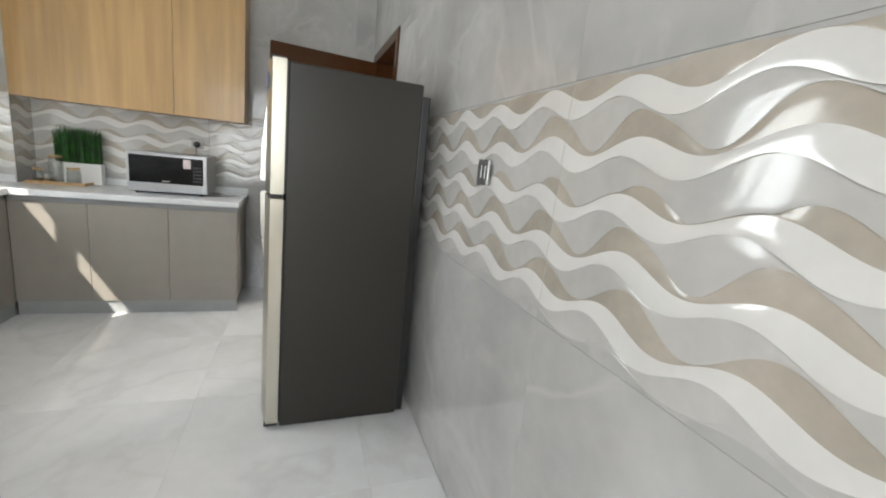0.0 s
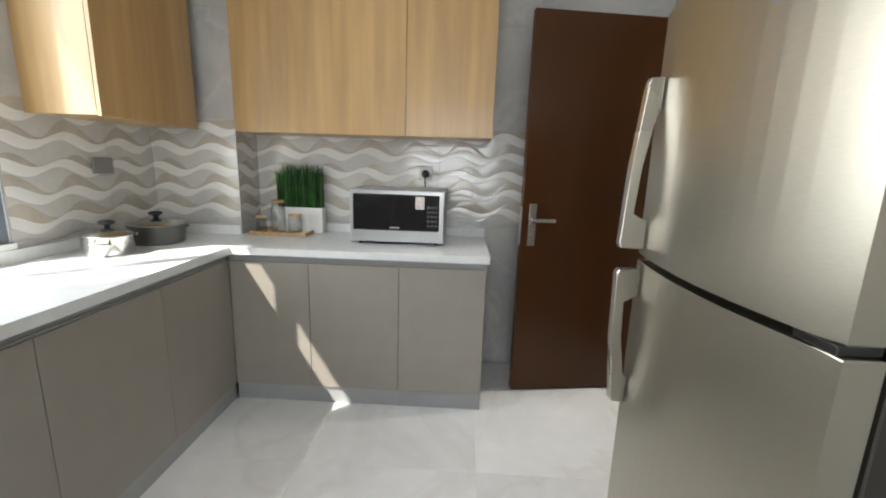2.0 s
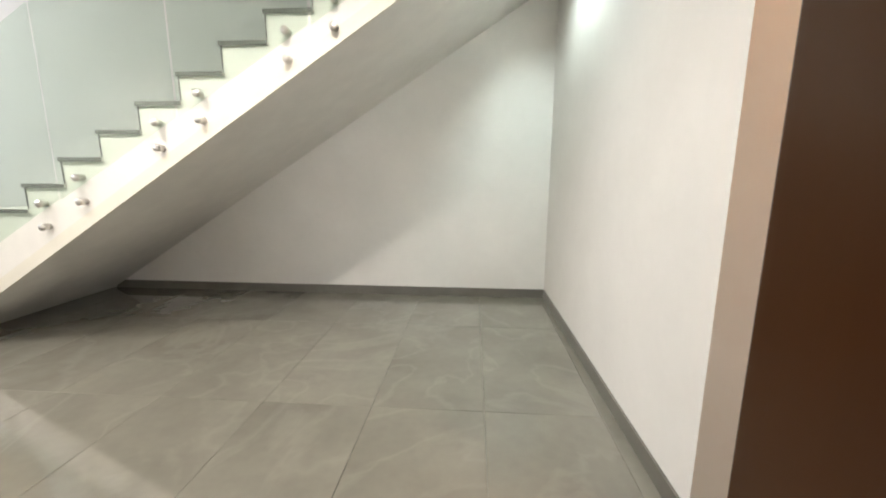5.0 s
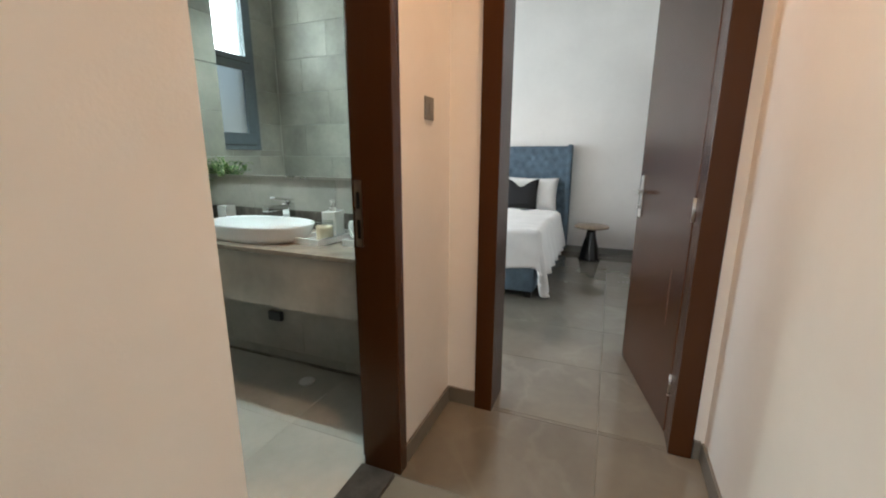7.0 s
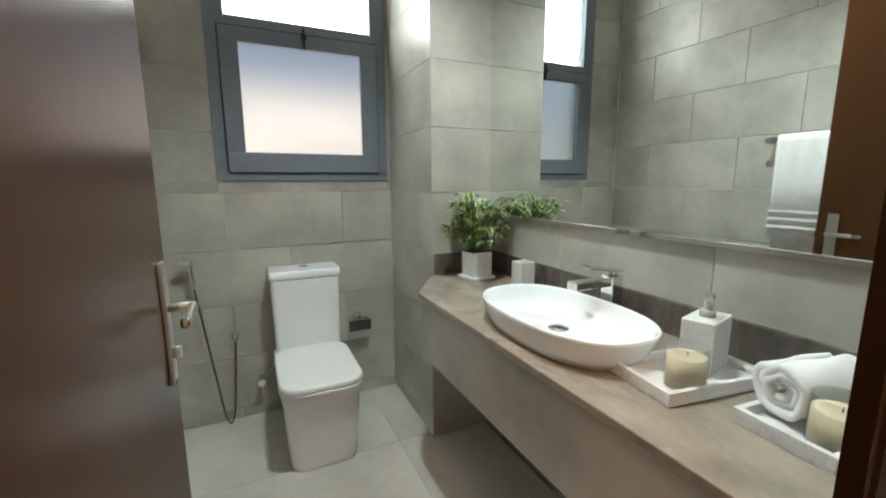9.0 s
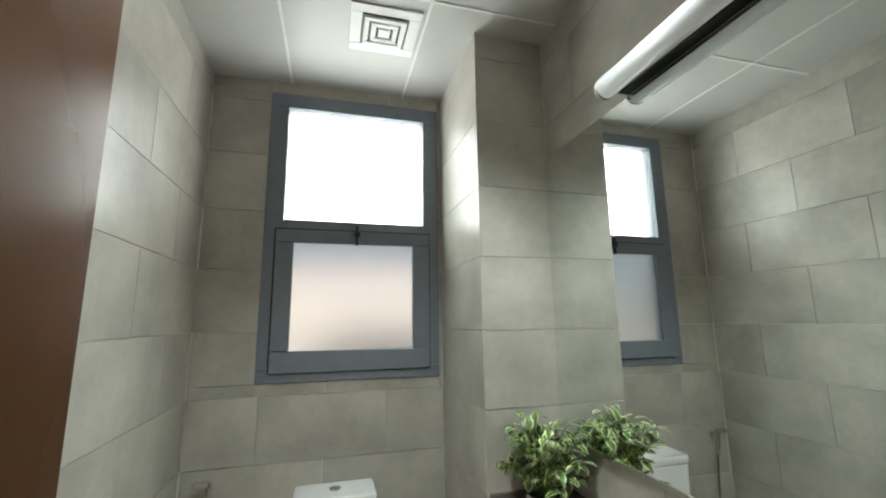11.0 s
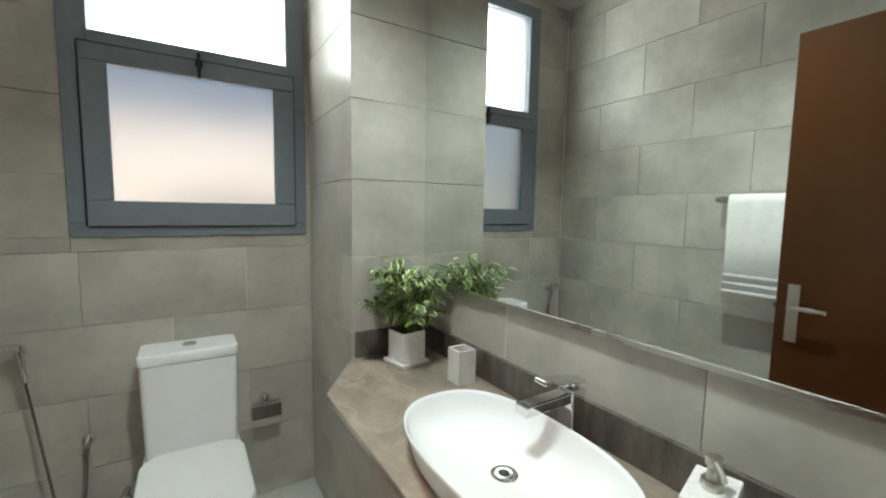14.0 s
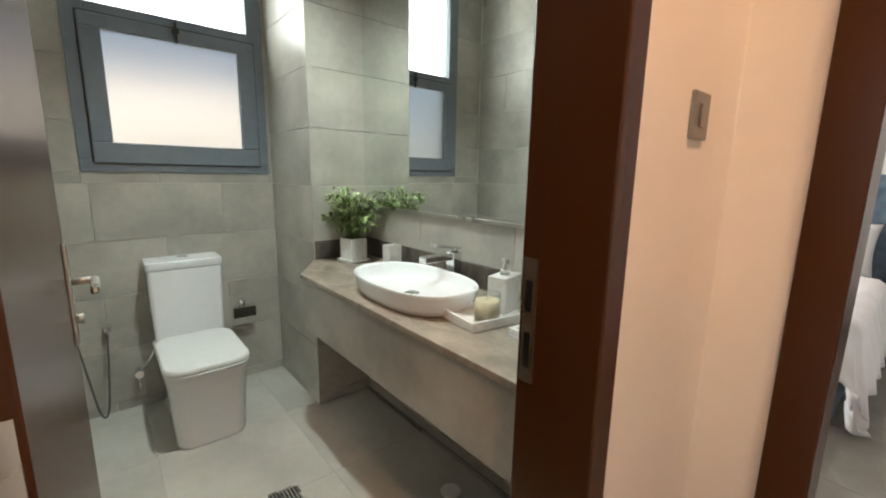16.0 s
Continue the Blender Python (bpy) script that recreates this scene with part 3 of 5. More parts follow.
def pot(where, r, h, mat, lid_mat, label):
    p = thing("cooking_pot", pose(*where), label, "pot")
    part("vessel", lathe([(0, 0), (r * 0.93, 0), (r, 0.012), (r * 1.02, h), (r * 1.05, h + 0.003), (r * 1.05, h + 0.008), (r * 0.99, h + 0.006), (r * 0.97, 0.012), (0, 0.01)]), mat, p)
    lid = part("lid", lathe([(r * 1.03, h + 0.008), (r * 0.9, h + 0.018), (r * 0.5, h + 0.032), (0.02, h + 0.038), (0.0, h + 0.038)]), lid_mat, p)
    part("knob", lathe([(0.0, h + 0.036), (0.012, h + 0.036), (0.013, h + 0.05), (0.032, h + 0.058), (0.034, h + 0.068), (0.02, h + 0.074), (0, h + 0.075)], 20), BLACK, lid, "black lid knob")
    for s in (-1, 1):
        part("handle", tube([(s * r, -0.035, h * 0.72), (s * (r + 0.035), -0.03, h * 0.76), (s * (r + 0.045), 0, h * 0.77), (s * (r + 0.035), 0.03, h * 0.76), (s * r, 0.035, h * 0.72)], 0.006, 8), SATIN, p)
    return p


POT_STEEL = material("pot_steel", (0.5, 0.5, 0.48), 0.22, metal=1.0, spread=0.03)
POT_DARK = material("pot_dark_steel", (0.22, 0.22, 0.21), 0.3, metal=1.0, spread=0.05)
pot((0.7, -2.86, 0.9, 0, 0, 25), 0.1, 0.085, POT_STEEL, POT_STEEL, "small steel cooking pot with lid on the worktop")
pot((0.4, -2.85, 0.9, 0, 0, -15), 0.13, 0.095, POT_DARK, POT_STEEL, "larger dark steel cooking pot with lid")


def jar(where, r, h, label):
    j = thing("glass_jar", pose(*where), label, "jar", group="jars on the tray")
    g = part("glass", lathe([(0, 0), (r, 0.0), (r, h * 0.8), (r * 0.85, h * 0.88), (r * 0.85, h), (r * 0.8, h), (r * 0.8, h * 0.88), (r * 0.94, h * 0.8), (r * 0.94, 0.006), (0, 0.006)], 24), THIN, j)
    g.visible_shadow = False
    part("lid", lathe([(0, h + 0.001), (r * 0.9, h + 0.001), (r * 0.9, h + 0.015), (0, h + 0.018)], 24), BAMBOO, j, "wooden lid")


tray = thing("serving_tray", pose(-0.03, -2.335, 0.9), "bamboo serving tray with jars on the worktop", "tray")
part("base", boxes((-0.11, 0.11, -0.18, 0.18, 0.0, 0.008), bevel=0.002), BAMBOO, tray)
for a, b, c, d in ((-0.11, 0.11, -0.18, -0.172), (-0.11, 0.11, 0.172, 0.18), (-0.11, -0.102, -0.172, 0.172), (0.102, 0.11, -0.172, 0.172)):
    part("edge", boxes((a, b, c, d, 0.008, 0.022)), BAMBOO, tray)
jar((0.02, -2.46, 0.908), 0.032, 0.09, "small glass jar with a wooden lid")
jar((0.0, -2.36, 0.908), 0.045, 0.19, "tall glass jar with a wooden lid")
jar((0.03, -2.24, 0.908), 0.045, 0.11, "glass jar with a wooden lid")


def grass_planter():
    p = thing("grass_planter", pose(-0.105, -2.25, 0.9), "white rectangular planter full of tall green grass", "plant")
    part("planter", boxes((-0.04, 0.04, -0.15, 0.15, 0, 0.165), bevel=0.006), WHITE_PLASTIC, p, "white planter box")
    part("soil", boxes((-0.034, 0.034, -0.144, 0.144, 0.165, 0.168)), SOIL, p)
    rnd = random.Random(5)
    bm = bmesh.new()
    for _ in range(900):
        x, y = rnd.uniform(-0.034, 0.034), rnd.uniform(-0.14, 0.14)
        h, w, a = rnd.uniform(0.2, 0.29), 0.0028, rnd.uniform(0, math.pi)
        lx, ly = rnd.gauss(0, 0.012), rnd.gauss(0, 0.018)
        ux, uy = w * math.cos(a), w * math.sin(a)
        v = [bm.verts.new(q) for q in ((x - ux, y - uy, 0.165), (x + ux, y + uy, 0.165), (x + lx * 0.4 + ux * 0.8, y + ly * 0.4 + uy * 0.8, 0.165 + h * 0.6), (x + lx * 0.4 - ux * 0.8, y + ly * 0.4 - uy * 0.8, 0.165 + h * 0.6), (x + lx, y + ly, 0.165 + h))]
        bm.faces.new((v[0], v[1], v[2], v[3]))
        bm.faces.new((v[3], v[2], v[4]))
    tagged(part("grass", bm, GRASS, p, "dense green grass blades"), kind="stuff")


grass_planter()


def socket(name, m, w, h, mat, label, kind_of="socket", rockers=0, plug=False):
    """A wall plate centred at the local origin, its face towards local -y."""
    s = thing(name, m, label, kind_of)
    plate = part("plate", boxes((-w / 2, w / 2, -0.009, 0, -h / 2, h / 2), bevel=0.003), mat, s)
    for k in range(rockers):
        x = (k - (rockers - 1) / 2) * 0.03
        part("rocker", boxes((x - 0.012, x + 0.012, -0.013, -0.009, -0.022, 0.022), bevel=0.002), mat, plate)
    if plug:
        part("plug", lathe([(0, 0), (0.026, 0), (0.024, 0.03), (0.016, 0.04), (0, 0.041)], 20, m=Matrix.Translation((0.0, -0.009, -0.005)) @ pose(0, 0, 0, 90)), BLACK, s, "black mains plug")
        part("cable", tube([(0, -0.04, -0.02), (0, -0.05, -0.06), (0.01, -0.03, -0.14), (0.03, -0.02, -0.25)], 0.004, 8), BLACK, s, "black mains cable")
    return s


GREYPLATE = material("grey_metal_plate", (0.3, 0.3, 0.29), 0.3, metal=0.7, spread=0.02)
socket("wall_socket", pose(KB + 0.013, -1.448, 1.305, 0, 0, 90), 0.086, 0.086, material("pale_grey_plate", (0.5, 0.49, 0.47), 0.25, spread=0.02), "pale grey wall socket with a black plug", plug=True)
socket("switch_plate", pose(2.615, -0.012, 1.342), 0.088, 0.088, GREYPLATE, "grey metal double switch plate on the wave tiles", "switch", rockers=2)
socket("wall_socket", pose(0.45, KL + 0.013, 1.3, 0, 0, 180), 0.12, 0.08, GREYPLATE, "grey wall socket beside the window")


def floor_drain(where, label, size=0.14):
    d = thing("floor_drain", pose(*where), label, "drain")
    h = size / 2
    part("frame", boxes((-h, h, -h, -h + 0.012, 0, 0.004), (-h, h, h - 0.012, h, 0, 0.004), (-h, -h + 0.012, -h + 0.012, h - 0.012, 0, 0.004), (h - 0.012, h, -h + 0.012, h - 0.012, 0, 0.004)), SATIN, d)
    part("pit", boxes((-h + 0.012, h - 0.012, -h + 0.012, h - 0.012, 0, 0.001)), BLACK, d)
    for k in range(9):
        x = -h + 0.016 + k * (size - 0.032) / 8.6
        part("slat", boxes((x, x + 0.007, -h + 0.012, h - 0.012, 0.001, 0.0035)), SATIN, d)


floor_drain((1.72, -1.995, 0.001, 0, 0, 28), "square steel floor drain in the kitchen floor", 0.15)


def window(name, m, w, h, sashes, glass_mat, label, depth=0.07, frame_w=0.055, sash_w=0.06, lift=0.0):
    """An aluminium window; local x 0..w, z 0..h, face towards local -y. sashes: (x0, x1, z0, z1)."""
    o = thing(name, m, label, "window", kind="structure")
    f = frame_w
    part("window_frame", boxes((0, w, 0, depth, 0, f), (0, w, 0, depth, h - f, h), (0, f, 0, depth, f, h - f), (w - f, w, 0, depth, f, h - f), bevel=0.003), ALU, o)
    for i, (a, b, u, v) in enumerate(sashes):
        y = 0.006 + 0.026 * (i % 2)
        sw = sash_w
        s = part("sash", boxes((a, b, y, y + 0.03, u, u + sw), (a, b, y, y + 0.03, v - sw, v), (a, a + sw, y, y + 0.03, u + sw, v - sw), (b - sw, b, y, y + 0.03, u + sw, v - sw), bevel=0.003), ALU, o)
        g = part("pane", boxes((a + sw - 0.006, b - sw + 0.006, y + 0.012, y + 0.017, u + sw - 0.006, v - sw + 0.006)), glass_mat, s)
        g.visible_shadow = False
    return o


window("window_1", pose(KWIN[1], KL - 0.012, KWIN[2], 0, 0, 180), KWIN[1] - KWIN[0], KWIN[3] - KWIN[2], ((0.05, 0.53, 0.05, 1.485), (0.475, 0.93, 0.05, 1.485)), CLEAR, "grey aluminium sliding kitchen window", depth=0.08, frame_w=0.05, sash_w=0.06)
part("window_sill", boxes((KWIN[0], KWIN[1], KL - 0.01, KL + 0.02, 0.958, 0.984), bevel=0.003), QUARTZ, thing("window_sill", Matrix(), "white stone sill under the kitchen window", "sill", kind="structure"))

# outside the kitchen window
single("ground", boxes((-60, 60, -60, 60, -0.4, -0.13)), material("paved_ground", (0.25, 0.23, 0.2), 0.85, spread=0.1), "paved ground around the house", "ground", kind="structure")
bw = thing("boundary_wall", Matrix(), "cream rendered boundary wall outside the window", "wall", kind="structure")
part("wall", boxes((-8, 12, -5.4, -5.2, -0.13, 3.4)), RENDER, bw)
part("coping", boxes((-8, 12, -5.44, -5.16, 3.4, 3.48), bevel=0.01), RENDER, bw)
for px in (-1.2, 1.0, 3.6):
    part("pilaster", boxes((px, px + 0.35, -5.2, -5.1, -0.13, 3.4)), material("white_render", (0.75, 0.74, 0.72), 0.85, spread=0.03) if px < -1 else bpy.data.materials["white_render"], bw)
BARK = material("pale_bark", (0.26, 0.22, 0.18), 0.9, spread=0.2, scale=12, bump=0.3)
tree = thing("bare_tree", pose(1.1, -4.6, -0.13), "thin bare branches outside the kitchen window", "tree")
rb = random.Random(3)
part("trunk", tube([(0, 0, 0), (0.05, 0.02, 0.8), (-0.02, 0, 1.6), (-0.25, 0.05, 2.3), (-0.5, 0.1, 3.2)], 0.03), BARK, tree)
for k in range(7):
    z = 1.2 + k * 0.25
    dx, dy = rb.uniform(-1, 1), rb.uniform(-0.3, 0.3)
    part("branch", tube([(-0.05 * k, 0.02, z), (-0.05 * k + dx * 0.4, dy * 0.5, z + 0.25), (-0.05 * k + dx, dy, z + 0.35 + rb.random() * 0.4)], 0.012, 6), BARK, tree)

for stretch_of, radius in ((((-0.67, 0.0, 2.3), (-1.01, 0.0, 1.9), (-1.3, 0.0, 1.52)), 0.024), (((-1.05, 0.0, 2.58), (-1.25, 0.0, 2.34)), 0.022), (((-0.95, 0.0, 2.04), (-1.21, 0.0, 2.33)), 0.012)):
    part("branch", tube(stretch_of, radius, 8), BARK, tree)

# ---- the stair hall ----
RISE, GOING = 0.165, 0.28
NOSE_X, NOSE_Z = -1.137, 1.789          # one nosing that fixes the flight
ST0, ST1 = 2.32, 3.87                   # open side and wall side
FIRST = -10                             # steps below and above that nosing
LAST = 7
stairs = thing("staircase", Matrix(), "white stairs with dark nosings and a glass balustrade", "stairs", kind="structure")
STEP_STONE = material("stair_stone", (0.66, 0.65, 0.6), 0.3, spread=0.04, scale=4)
NOSING = material("dark_nosing", (0.12, 0.12, 0.11), 0.4, spread=0.08)


def soffit(x):
    return 1.139 + (x + 1.47) * RISE / GOING * 1.06


def nose(k):
    return NOSE_X + k * GOING, NOSE_Z + k * RISE


bm = bmesh.new()
outline = []
for k in range(FIRST, LAST + 1):
    x, z = nose(k)
    outline += [(x, z - RISE), (x, z)]
x_end = nose(LAST)[0] + GOING
outline += [(x_end, nose(LAST)[1]), (x_end, soffit(x_end)), (-3.23, 0.0)]
lo = [bm.verts.new((x, ST0, max(z, 0))) for x, z in outline]
hi = [bm.verts.new((x, ST1, max(z, 0))) for x, z in outline]
bm.faces.new(lo)
bm.faces.new(hi[::-1])
for i in range(len(lo)):
    j = (i + 1) % len(lo)
    if (lo[i].co - lo[j].co).length > 1e-4:
        bm.faces.new((lo[j], lo[i], hi[i], hi[j]))
part("flight", bm, material("stair_paint", (0.74, 0.72, 0.68), 0.6, spread=0.02), stairs)
for k in range(FIRST, LAST + 1):
    x, z = nose(k)
    part("tread", boxes((x - 0.012, x + GOING + 0.004, ST0 - 0.012, ST1, z, z + 0.022), bevel=0.003), STEP_STONE, stairs)
    part("nosing", boxes((x - 0.014, x + GOING, ST0 - 0.0145, ST0 - 0.0125, z - 0.004, z + 0.022), (x - 0.006, x - 0.001, ST0 - 0.006, ST0, z - RISE + 0.022, z)), NOSING, stairs, "dark edge of the tread")
bm = bmesh.new()
for p, q in (((-3.2, 0.0), (x_end, soffit(x_end))),):
    v = [bm.verts.new(c) for c in ((p[0], ST0 - 0.02, p[1] + 0.01), (q[0], ST0 - 0.02, q[1]), (q[0], ST0 - 0.02, q[1] + 0.09), (p[0], ST0 - 0.02, p[1] + 0.1), (p[0], ST0 + 0.0, p[1] + 0.01), (q[0], ST0 + 0.0, q[1]), (q[0], ST0, q[1] + 0.09), (p[0], ST0, p[1] + 0.1))]
    for f in ((0, 1, 2, 3), (7, 6, 5, 4), (3, 2, 6, 7), (0, 4, 5, 1), (1, 5, 6, 2), (0, 3, 7, 4)):
        bm.faces.new([v[i] for i in f])
part("edge_band", bm, material("cream_edge", (0.72, 0.69, 0.6), 0.5, spread=0.02), stairs, "cream band along the underside")
for i, k in enumerate((-9, -6, -3, 0, 3, 6)):
    x, z = nose(k)
    bm = bmesh.new()
    x2, z2 = x + 3 * GOING - 0.02, z + 3 * RISE
    ys = (ST0 - 0.05, ST0 - 0.038)
    v = [bm.verts.new((a, yy, b)) for yy in ys for a, b in ((x + 0.0, z - 0.24), (x2, z2 - 0.24), (x2, z2 + 0.9), (x, z + 0.9))]
    for f in ((0, 1, 2, 3), (7, 6, 5, 4), (0, 4, 5, 1), (1, 5, 6, 2), (2, 6, 7, 3), (3, 7, 4, 0)):
        bm.faces.new([v[j] for j in f])
    g = part("glass_panel", bm, GREEN_GLASS, stairs, "clear green-edged glass panel")
    g.visible_shadow = False
    for dx in (0.127, 0.127 + 2 * GOING):
        for dz in (-0.105, -0.254):
            cz = z + dz + (0 if dx < 0.3 else 2 * RISE)
            part("clamp", lathe([(0, -0.008), (0.022, -0.008), (0.024, 0.0), (0.02, 0.05), (0, 0.05)], 18, m=Matrix.Translation((x + dx, ST0 - 0.052, cz)) @ pose(0, 0, 0, -90)), SATIN, stairs, "round steel glass clamp")

window("window_2", pose(-5.25, 3.93, 0.95), 0.8, 1.9, ((0.05, 0.43, 0.05, 1.85), (0.37, 0.75, 0.05, 1.85)), FROST, "window on the stair wall behind a beige drape")
bm = bmesh.new()
rows = [[bm.verts.new((-5.45 + 0.98 * k / 90, 3.82 + 0.022 * math.sin(k * 0.8) - 0.008 * math.sin(k * 0.37), z)) for k in range(91)] for z in (0.3, 1.6, 2.95)]
for a, b in zip(rows, rows[1:]):
    for k in range(90):
        bm.faces.new((a[k], a[k + 1], b[k + 1], b[k])).smooth = True
cur = thing("curtain", Matrix(), "beige floor-length curtain over the stair window", "curtain")
cob = part("cloth", bm, CURTAIN, cur)
cob.modifiers.new("thickness", 'SOLIDIFY').thickness = 0.002
part("curtain_rail", tube([(-5.6, 3.82, 2.96), (-4.3, 3.82, 2.96)], 0.01, smoothing=0), SATIN, cur)

DOWNLIGHT_ON = glow("lamp_warm", (1.0, 0.72, 0.45), 12)
DOWNLIGHT_COOL = glow("lamp_cool", (0.9, 0.97, 1.0), 12)


def downlight(where, warm, power, label, target=None, spot=115, tone=None):
    d = thing("ceiling_light", pose(*where), label, "ceiling light")
    part("ring", lathe([(0.032, -0.002), (0.048, -0.006), (0.05, 0.0), (0.03, 0.012)], 28), WHITE_PLASTIC, d)
    part("bulb", lathe([(0, 0.004), (0.031, 0.004), (0.031, 0.012), (0, 0.012)], 24), DOWNLIGHT_ON if warm else DOWNLIGHT_COOL, d, "lit lamp")
    lamp("downlight", 'SPOT', (where[0], where[1], where[2] - 0.03), target or (where[0], where[1], 0), power, tone or (1.0, 0.53, 0.26) if warm else (0.84, 1.0, 0.95), (0.04, 0.04), spot)


downlight((1.95, 0.78, BC), True, 25, "small round warm ceiling light in the corridor")
downlight((2.75, 0.78, BC), True, 22, "small round warm ceiling light in the corridor")
# the upper landing that roofs the strip beside the stairs
single("landing", boxes((1.105, 1.37, 2.32, 3.87, 2.95, 3.12)), CEIL, "underside of the upper landing", "ceiling", kind="structure")
downlight((1.2, 2.75, 2.95), False, 50, "small round cool ceiling light under the landing", spot=130)

# the slab over the passage beside the stairs, with three assumed lamps as fill
single("ceiling_passage", boxes((-6.0, 1.19, 0.2, 2.2, 2.95, 3.12)), CEIL, "white ceiling over the passage beside the stairs", "ceiling", kind="structure")
for px in (-0.1, -1.5, -2.9):
    downlight((px, 1.25, 2.95), True, 80, "small round warm fill light added over the passage", tone=(1.0, 0.93, 0.85), spot=140)

# ---- the corridor ----
bath_frame = door_frame("door_frame_bathroom", 'y', 1.352, 1.522, 1.65, 2.562, DOOR_TOP + 0.06, 0.06, "dark walnut frame of the bathroom door", first=0.125)
part("lining", boxes((2.55, 2.5635, 1.523, 1.557, 0, DOOR_TOP + 0.06)), DOOR_WOOD, bath_frame)
door_frame("door_frame_bedroom", 'x', 3.055, 3.262, 0.243, 1.218, DOOR_TOP + 0.06, 0.09, "dark walnut frame of the bedroom door")
door_leaf("bathroom_door", (1.79, 1.55), 90.0, 0.80, 2.17, "open dark walnut bathroom door with a nickel lever", flip=-1)
door_leaf("bedroom_door", (3.2, 0.335), 12.5, 0.77, 2.17, "open dark walnut bedroom door with a nickel lever", flip=-1)
socket("switch_plate", pose(2.832, 1.37, 1.45), 0.08, 0.09, GREYPLATE, "grey metal switch plate between two doors", "switch", rockers=1)
strike = thing("strike_plate", pose(2.4975, 1.4975, 1.06), "nickel strike plate in the bathroom door frame", "strike plate")
part("plate", boxes((0, 0.004, -0.014, 0.014, -0.12, 0.12)), SATIN, strike)
part("slot", boxes((-0.001, 0.0, -0.007, 0.007, 0.02, 0.08)), BLACK, strike)
part("slot", boxes((-0.001, 0.0, -0.007, 0.007, -0.09, -0.02)), BLACK, strike)

# ---- the bathroom ----
VZ = 0.86
van = thing("vanity", Matrix(), "brown stone vanity top with a tiled apron", "vanity")
top_outline = [(2.775, 3.165), (2.596, 2.895), (2.596, 1.548), (3.105, 1.548), (3.105, 3.165)]
part("top", prism(top_outline, VZ - 0.022, VZ, bevel=0.003), TOPSTONE, van, "brown veined stone top")
part("apron", prism([(2.775, 3.163), (2.608, 2.888), (2.608, 1.548), (2.628, 1.548), (2.628, 2.88), (2.793, 3.151)], 0.59, VZ - 0.022), BATH_TILE, van, "grey tiled apron")
part("underside", prism([(2.79, 3.163), (2.628, 2.88), (2.628, 1.548), (3.105, 1.548), (3.105, 3.163)], 0.78, VZ - 0.023), GROUT, van)
part("upstand", boxes((3.09, 3.105, 1.548, 3.165, VZ, VZ + 0.1), bevel=0.002), UPSTAND, van, "dark stone upstand")
part("upstand", boxes((2.785, 3.09, 3.15, 3.165, VZ, VZ + 0.1), bevel=0.002), UPSTAND, van, "dark stone upstand")

mir = thing("mirror", Matrix(), "wide frameless mirror above the vanity", "mirror")
part("glass", boxes((3.092, 3.104, 1.57, 3.164, 1.15, 2.3), bevel=0.002), MIRROR, mir)
part("edge_strip", boxes((3.088, 3.1045, 1.57, 3.164, 1.138, 1.1495)), SATIN, mir, "thin metal edge strip")

ml = thing("mirror_light", Matrix(), "white tubular light above the mirror", "wall light")
part("tube", tube([(3.03, 2.65, 2.335), (3.03, 2.04, 2.335)], 0.036, 20, smoothing=0), material("opal_tube", (0.8, 0.82, 0.84), 0.3, spread=0.01), ml)
part("backplate", boxes((3.062, 3.105, 2.02, 2.63, 2.31, 2.36), bevel=0.004), BLACK, ml, "dark mounting rail")
part("bracket", boxes((3.0, 3.105, 1.99, 2.02, 2.31, 2.365), (2.985, 3.06, 1.995, 2.015, 2.29, 2.31), bevel=0.003), DARKENED_CHROME, ml, "dark metal end bracket")
part("end_cap", tube([(3.03, 2.662, 2.335), (3.03, 2.648, 2.335)], 0.0375, 20, smoothing=0), SATIN, ml)


def basin():
    b = thing("wash_basin", pose(2.8, 2.285, VZ), "white oval ceramic basin standing on the vanity", "basin")
    bm = bmesh.new()
    prof = [(0.76, 0.0), (0.88, 0.003), (0.925, 0.024), (0.99, 0.07), (1.0, 0.079), (0.985, 0.083), (0.96, 0.075), (0.9, 0.044), (0.72, 0.027), (0.2, 0.018), (0.09, 0.016)]
    n, rings = 64, []
    A, B, P = 0.292, 0.174, 2.5
    for s, z in prof:
        ring = []
        for k in range(n):
            a = 2 * math.pi * k / n
            ca, sa = math.cos(a), math.sin(a)
            r = (abs(ca) ** P + abs(sa) ** P) ** (-1 / P)
            ring.append(bm.verts.new((B * s * r * sa, A * s * r * ca, z)))
        rings.append(ring)
    for u, v in zip(rings, rings[1:]):
        for k in range(n):
            bm.faces.new((u[k], v[k], v[(k + 1) % n], u[(k + 1) % n])).smooth = True
    bm.faces.new(rings[0])
    bm.faces.new(rings[-1][::-1])
    part("bowl", bm, CERAMIC, b)
    waste = part("waste", lathe([(0, 0.0185), (0.012, 0.019), (0.024, 0.021), (0.03, 0.0185)], 24), CHROME, b, "chrome waste ring")
    part("hole", lathe([(0, 0.0196), (0.011, 0.0196)], 16), BLACK, waste)


basin()


def faucet():
    f = thing("basin_tap", pose(3.035, 2.31, VZ), "tall square chrome mixer tap beside the basin", "tap")
    part("body", boxes((-0.024, 0.024, -0.024, 0.024, 0, 0.15), bevel=0.004), CHROME, f)
    bm = bmesh.new()
    box(bm, -0.17, -0.02, -0.02, 0.02, 0.118, 0.145, bevel=0.004)
    part("spout", bm, CHROME, f)
    lev = part("lever", boxes((-0.115, 0.03, -0.019, 0.019, -0.005, 0.006), bevel=0.003), CHROME, f)
    lev.matrix_local = pose(0, 0, 0.168, 0, 9, 0)
    part("neck", tube([(0, 0, 0.15), (0, 0, 0.168)], 0.016, smoothing=0), CHROME, f)


